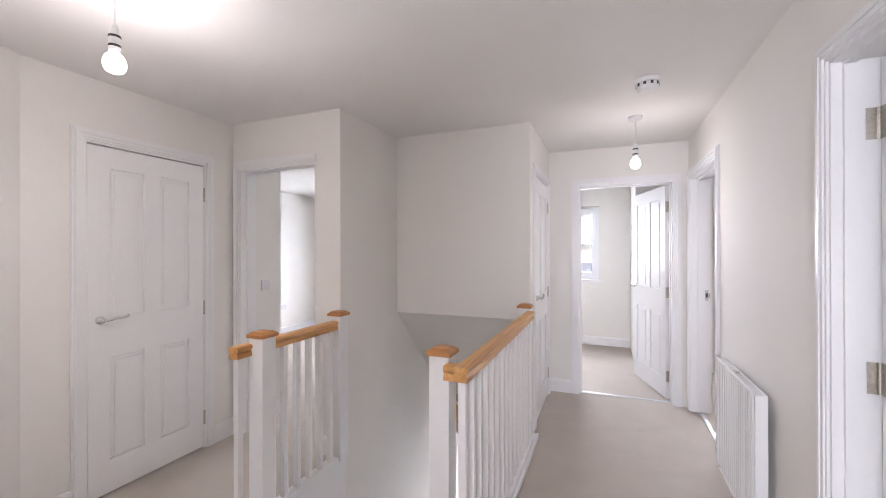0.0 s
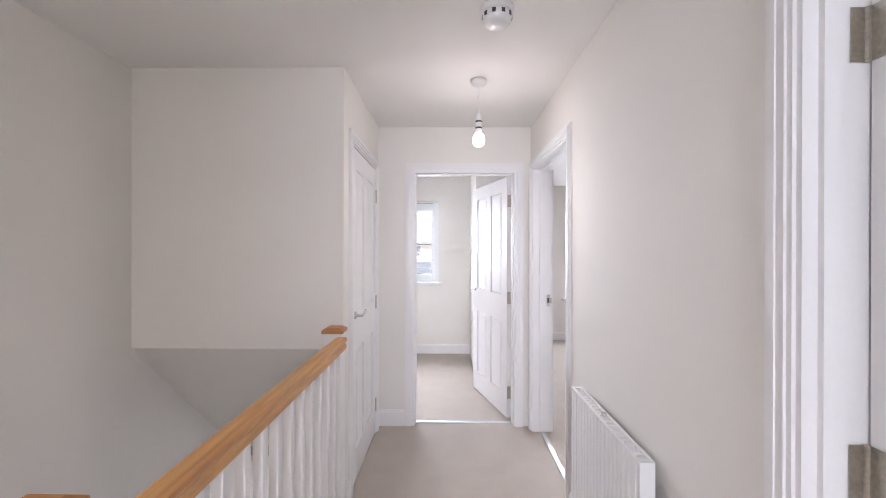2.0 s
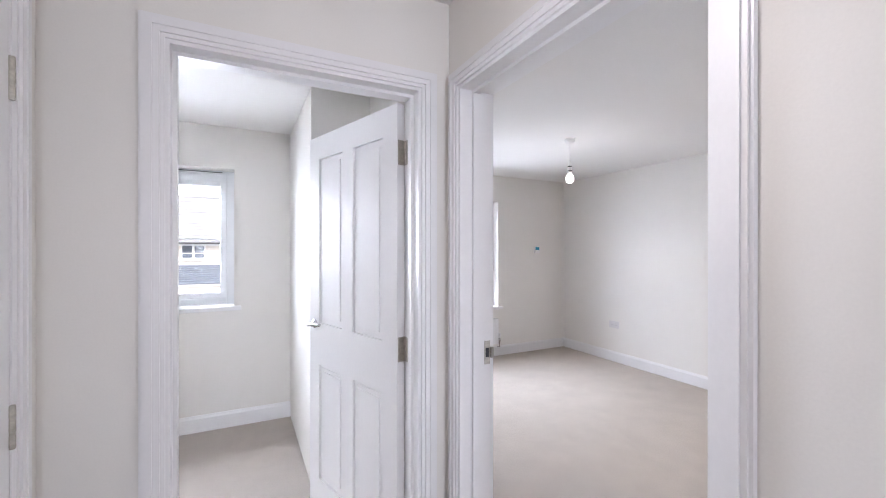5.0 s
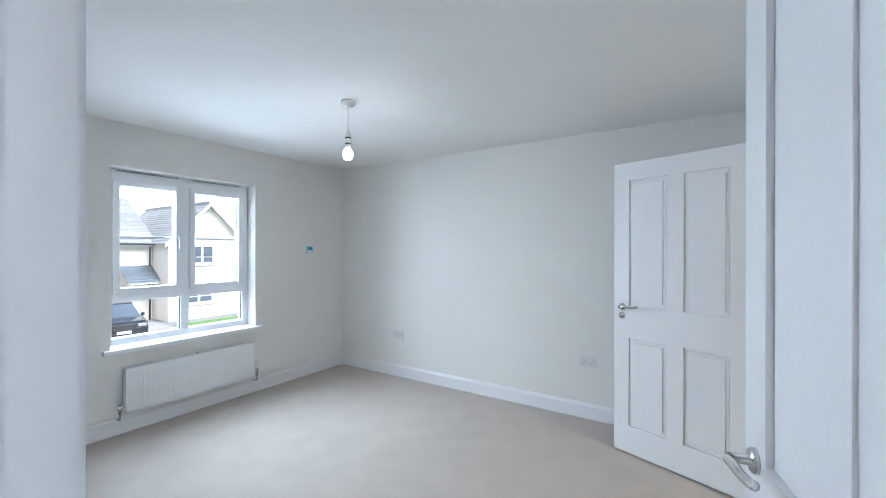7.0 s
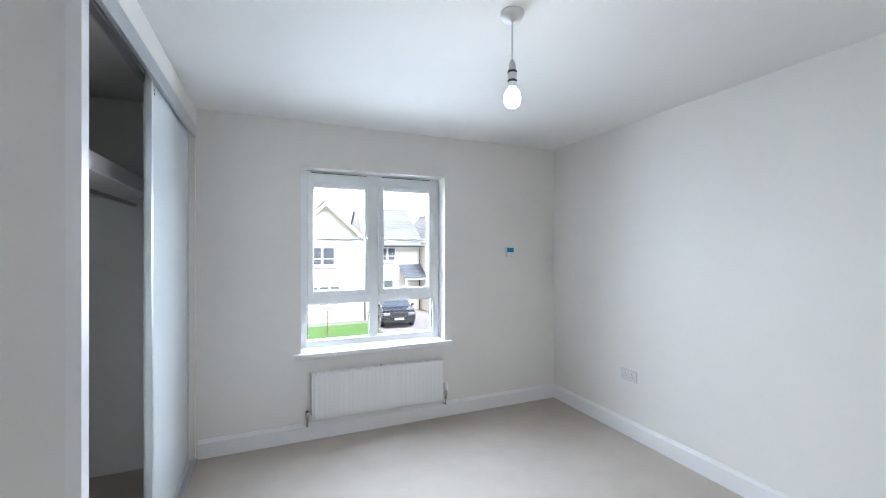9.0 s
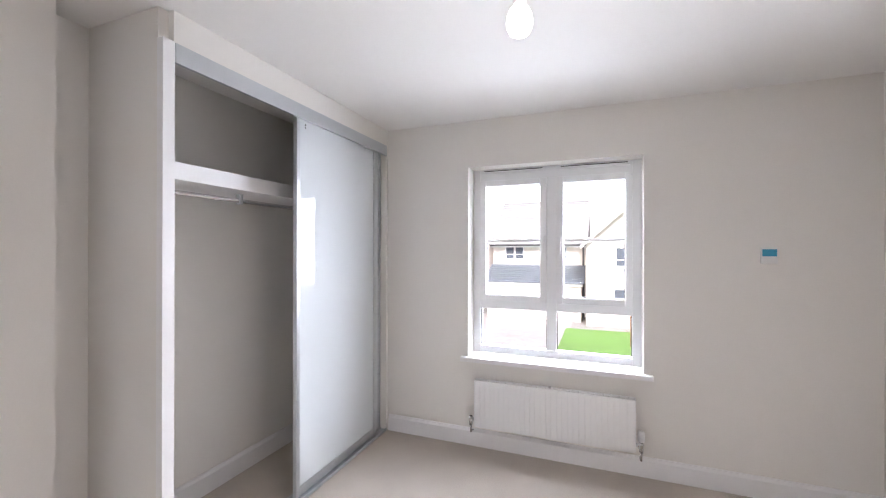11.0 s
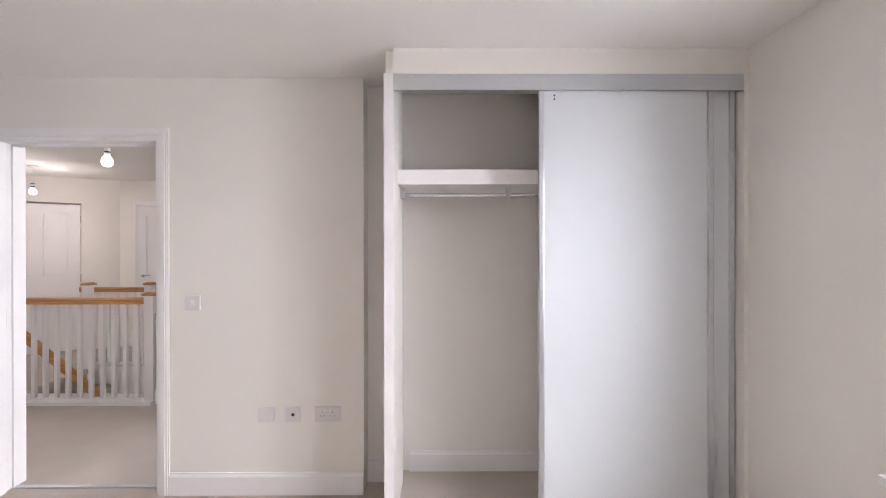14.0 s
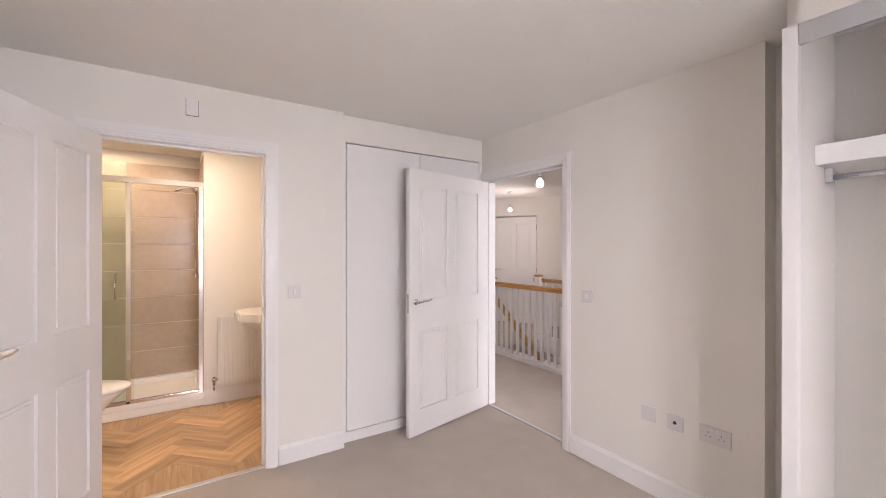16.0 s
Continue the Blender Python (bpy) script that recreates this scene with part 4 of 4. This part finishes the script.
def courses(parent, p, q, along, n, material, t=0.06):
    """A slope of roof courses from the eaves line p to the ridge line q (2D: depth, height), drawn along an axis with its ends."""
    axis, a0, a1, b0, b1 = along
    for i in range(n):
        f0, f1 = i / n, (i + 1.12) / n
        (d0, h0), (d1, h1) = ((p[0] + (q[0] - p[0]) * f, p[1] + (q[1] - p[1]) * f) for f in (f0, f1))
        lift = t
        s0, s1 = a0 + (b0 - a0) * f0, a1 + (b1 - a1) * f0
        bm = extrude_outline(bmesh.new(), [(d0, h0), (d0, h0 + lift), (d1, h1 + 0.012), (d1, h1 - 0.02)], axis, s0, s1)
        part("roof_course", bm, material, parent)


def house(name, x0, x1, y0, y1, eaves, ridge, front_gable, label, wins=(), roof=None):
    h = thing(name, pose(0, 0, 0), label, "house", "houses over the road")
    roof = roof or ROOF
    xm, ym = (x0 + x1) / 2, (y0 + y1) / 2
    o = 0.3
    if front_gable:
        part("wall", extrude_outline(bmesh.new(), [(x0, GZ), (x1, GZ), (x1, eaves), (xm, ridge - 0.1), (x0, eaves)], "Y", y0, y1), RENDER, h, "cream rendered wall")
        slope = (ridge - eaves) / (xm - x0)
        r = part("roof", boxes((xm - 0.12, y0 - o, ridge - 0.03, xm + 0.12, y1, ridge + 0.10)), roof, h, "grey tiled roof")
        courses(r, (x0 - o, eaves - o * slope), (xm, ridge), ("Y", y0 - o, y1, y0 - o, y1), 16, roof)
        courses(r, (x1 + o, eaves - o * slope), (xm, ridge), ("Y", y0 - o, y1, y0 - o, y1), 16, roof)
        for s in (-1, 1):
            e = x0 - o if s < 0 else x1 + o
            part("bargeboard", extrude_outline(bmesh.new(), [(e, eaves - o * slope - 0.2), (e, eaves - o * slope), (xm, ridge), (xm, ridge - 0.2)], "Y", y0 - o - 0.03, y0 - o), UPVC, h, "white bargeboard")
    else:
        part("wall", extrude_outline(bmesh.new(), [(y0, GZ), (y1, GZ), (y1, eaves), (ym, ridge - 0.1), (y0, eaves)], "X", x0, x1), RENDER, h, "cream rendered wall")
        slope = (ridge - eaves) / (ym - y0)
        r = part("roof", boxes((x0 - 0.1, ym - 0.12, ridge - 0.03, x1 + 0.1, ym + 0.12, ridge + 0.10)), roof, h, "grey tiled roof")
        courses(r, (y0 - o, eaves - o * slope), (ym, ridge), ("X", x0 - 0.15, x1 + 0.15, x0 - 0.15, x1 + 0.15), 16, roof)
        courses(r, (y1 + o, eaves - o * slope), (ym, ridge), ("X", x0 - 0.15, x1 + 0.15, x0 - 0.15, x1 + 0.15), 8, roof)
        part("gutter", boxes((x0 - 0.15, y0 - o - 0.12, eaves - o * slope - 0.10, x1 + 0.15, y0 - o, eaves - o * slope)), DARK, h, "black gutter")
        part("fascia", boxes((x0 - 0.15, y0 - o + 0.002, eaves - o * slope - 0.2, x1 + 0.15, y0 - o + 0.03, eaves - o * slope - 0.01)), UPVC, h)
    part("downpipe", tube(bmesh.new(), [(x1 - 0.15, y0 - 0.08, eaves - 0.15), (x1 - 0.15, y0 - 0.08, GZ)], 0.045, 8), DARK, h, "black downpipe")
    for x, z0, z1, w, k in wins:
        far_window(h, x, y0, z0, z1, w, k)
    return h


def lean_to(h, x0, x1, y0, y1, z0, z1):
    r = part("porch_roof", boxes((x0, y0 - 0.02, z0 - 0.14, x1, y0 + 0.02, z0 - 0.01)), UPVC, h, "white fascia under a slate roof")
    courses(r, (y0 - 0.1, z0), (y1, z1), ("X", x0 - 0.1, x1 + 0.1, x0 - 0.1, x1 + 0.1), 9, ROOF_DARK)


ha = house("house", -12.0, -5.0, 27.0, 36.0, 2.0, 4.7, True, "cream rendered gabled house across the road", [(-8.5, 0.4, 1.6, 1.5, 2), (-8.5, -2.2, -0.9, 1.6, 2), (-6.2, 0.4, 1.6, 0.9, 1)])
hb = house("house", -4.0, 2.1, 31.0, 39.0, 2.0, 5.0, False, "cream rendered house with a lean-to garage roof", [(0.3, 0.75, 1.75, 1.3, 2), (-2.5, 0.75, 1.75, 1.3, 2)])
lean_to(hb, -4.0, 2.0, 28.9, 31.0, -0.65, 0.40)
part("garage_wall", boxes((-3.9, 29.0, GZ, 1.9, 31.0, -0.80)), RENDER, hb, "cream rendered garage front")
part("garage_door", boxes((-0.9, 28.95, GZ, 0.9, 29.0, -1.15)), UPVC, hb, "white garage door")
hc = house("house", 2.2, 7.2, 28.0, 38.0, 1.95, 4.25, True, "cream rendered gabled house beside a lawn", [(4.5, 0.45, 1.6, 1.5, 2), (4.6, -1.95, -0.75, 1.9, 3)])
hd = house("house", 7.8, 11.85, 31.0, 39.0, 1.9, 4.6, False, "cream rendered house with a small porch roof", [(9.3, 0.6, 1.6, 1.2, 2), (9.0, -2.0, -0.7, 1.5, 2)])
lean_to(hd, 10.25, 11.7, 29.8, 31.0, -0.55, 0.35)
part("porch_post", boxes((10.3, 29.85, GZ, 10.43, 29.98, -0.69)), UPVC, hd)
part("front_door", boxes((10.5, 30.94, GZ, 11.3, 31.0, -0.9)), GLOSS, hd)
he = house("house", 11.9, 16.5, 29.0, 38.0, 1.95, 4.3, True, "cream rendered gabled house at the end of the row", [(13.8, 0.45, 1.6, 1.4, 2), (13.6, -2.0, -0.8, 1.7, 2)])
hf = house("house", -19.5, -12.6, 31.0, 39.0, 2.0, 5.0, False, "cream rendered house further along the road", [(-15, 0.75, 1.75, 1.3, 2)])

fe = thing("garden_fence", pose(-5.0, 28.2, GZ), "brown timber garden fence between houses", "fence")
for k in range(7):
    part("board", boxes((0.14 * k, 0, 0, 0.14 * k + 0.125, 0.03, 1.7)), FENCE, fe)


def car(m):
    c = thing("parked_car", m, "dark sports utility car parked on a driveway", "car")
    bm = extrude_outline(bmesh.new(), [(-2.25, 0.35), (-2.3, 0.75), (-2.1, 0.98), (-1.2, 1.08), (2.1, 1.12), (2.3, 0.9), (2.28, 0.35)], "X", -0.92, 0.92)
    bmesh.ops.bevel(bm, geom=list(bm.edges), offset=0.07, segments=3, affect="EDGES")
    part("body", bm, CAR_PAINT, c, "dark metallic bodywork")
    bm = bmesh.new()
    lo = [bm.verts.new(p) for p in ((-0.84, -1.2, 1.06), (0.84, -1.2, 1.06), (0.84, 2.0, 1.1), (-0.84, 2.0, 1.1))]
    hi = [bm.verts.new(p) for p in ((-0.66, -0.45, 1.62), (0.66, -0.45, 1.62), (0.66, 1.6, 1.64), (-0.66, 1.6, 1.64))]
    bm.faces.new(hi)
    for i in range(4):
        bm.faces.new((lo[i], lo[(i + 1) % 4], hi[(i + 1) % 4], hi[i]))
    part("cabin_glass", bm, DARK_GLASS, c, "tinted windows")
    part("roof_panel", boxes((-0.68, -0.42, 1.62, 0.68, 1.62, 1.68), bevel=0.025), CAR_PAINT, c)
    part("grille", boxes((-0.42, -2.33, 0.62, 0.42, -2.26, 0.88), bevel=0.02), DARK, c, "black grille")
    part("bumper", boxes((-0.86, -2.32, 0.32, 0.86, -2.2, 0.5), bevel=0.03), RUBBER, c)
    part("number_plate", boxes((-0.26, -2.345, 0.48, 0.26, -2.32, 0.6)), PLASTIC, c, "blank pale number plate")
    for s in (-1, 1):
        part("headlight", boxes((s * 0.5, -2.30, 0.74, s * 0.86, -2.2, 0.88), bevel=0.02), CHROME, c, "clear headlight")
        part("mirror", boxes((s * 0.9, -0.95, 1.05, s * 1.06, -0.85, 1.2), bevel=0.03), CAR_PAINT, c)
        for y in (-1.4, 1.4):
            w = part("wheel", lathe(bmesh.new(), [(0.30, s * 0.72), (0.36, s * 0.74), (0.36, s * 0.92), (0.30, s * 0.94)], 24, axis="X"), RUBBER, c, "black tyre", True)
            w.location = (0, y, 0.36)
            part("rim", lathe(bmesh.new(), [(0.25, s * 0.94), (0.22, s * 0.955), (0.05, s * 0.95)], 24, axis="X"), CHROME, w, "alloy rim")
    return c


car(pose(8.5, 26.6, GZ + 0.03, 0, 0, -8))


def sapling(x, y, h):
    t = thing("sapling", pose(x, y, GZ + 0.05), "slender bare young tree on a lawn", "tree", "young trees")
    part("trunk", tube(bmesh.new(), [(0, 0, 0), (0.02, 0, h * 0.5), (0, 0.02, h)], 0.022, 8), FENCE, t)
    bm = bmesh.new()
    for k in range(14):
        a, z = k * 2.4, h * (0.35 + 0.045 * k)
        L = 0.35 * (1.2 - z / h * 0.6)
        tube(bm, [(0, 0, z), (L * 0.5 * math.cos(a), L * 0.5 * math.sin(a), z + 0.14), (L * math.cos(a), L * math.sin(a), z + 0.34)], 0.007, 5)
    part("twigs", bm, FENCE, t)


sapling(4.2, 23.0, 1.4)
stake = thing("white_post", pose(-5.6, 21.5, GZ + 0.05), "short white marker post on a lawn", "post")
part("shaft", boxes((-0.05, -0.05, 0, 0.05, 0.05, 1.1), bevel=0.01), UPVC, stake)

# ---- laid pieces: shower tiles and herringbone planks ----
tile_me = mesh_of("tile", boxes((0.002, 0.0, 0.002, 0.612, 0.008, 0.263), bevel=0.0015), TILE)
tiling = bpy.data.objects["wall_shower_tiling_bed"]
for r in range(8):
    for k in range(2):
        o = new("tile", tile_me)
        o.parent = tiling
        o.location = (3.072 + 0.613 * k, 0.012, 0.118 + 0.267 * r)
side_me = mesh_of("tile", boxes((0.0, 0.002, 0.002, 0.008, 0.40, 0.263), bevel=0.0015), TILE)
for r in range(8):
    for x in (3.071, 4.291):
        for k in range(2):
            o = new("tile", side_me)
            o.parent = tiling
            o.location = (x, 0.02 + 0.40 * k, 0.118 + 0.267 * r)

PL, PW = 0.42, 0.105
plank_me = mesh_of("plank", boxes((-PW / 2 + 0.0006, -PL / 2 + 0.0006, -0.006, PW / 2 - 0.0006, PL / 2 - 0.0006, 0.0)), VINYL)
n = 0
for j in range(-24, 24):
    for m in range(-4, 5):
        for upright in (0, 1):
            # herringbone: rows step by one width, each plank four widths long, the whole turned by 45 degrees
            u = j * PW + 2 * PL * m + (PL + PW / 2 if upright else PL / 2)
            v = (j + 1) * PW - PL / 2 if upright else j * PW + PW / 2
            x, y = (u - v) * 0.7071 + 3.3, (u + v) * 0.7071 + 1.4
            if not (2.46 < x < 4.12 and 0.98 < y < 1.97) or n > 290:
                continue
            n += 1
            o = new("plank", plank_me)
            o.parent = ens
            o.location = (x, y, 0.0)
            o.rotation_euler = (0, 0, radians(45 if upright else -45))
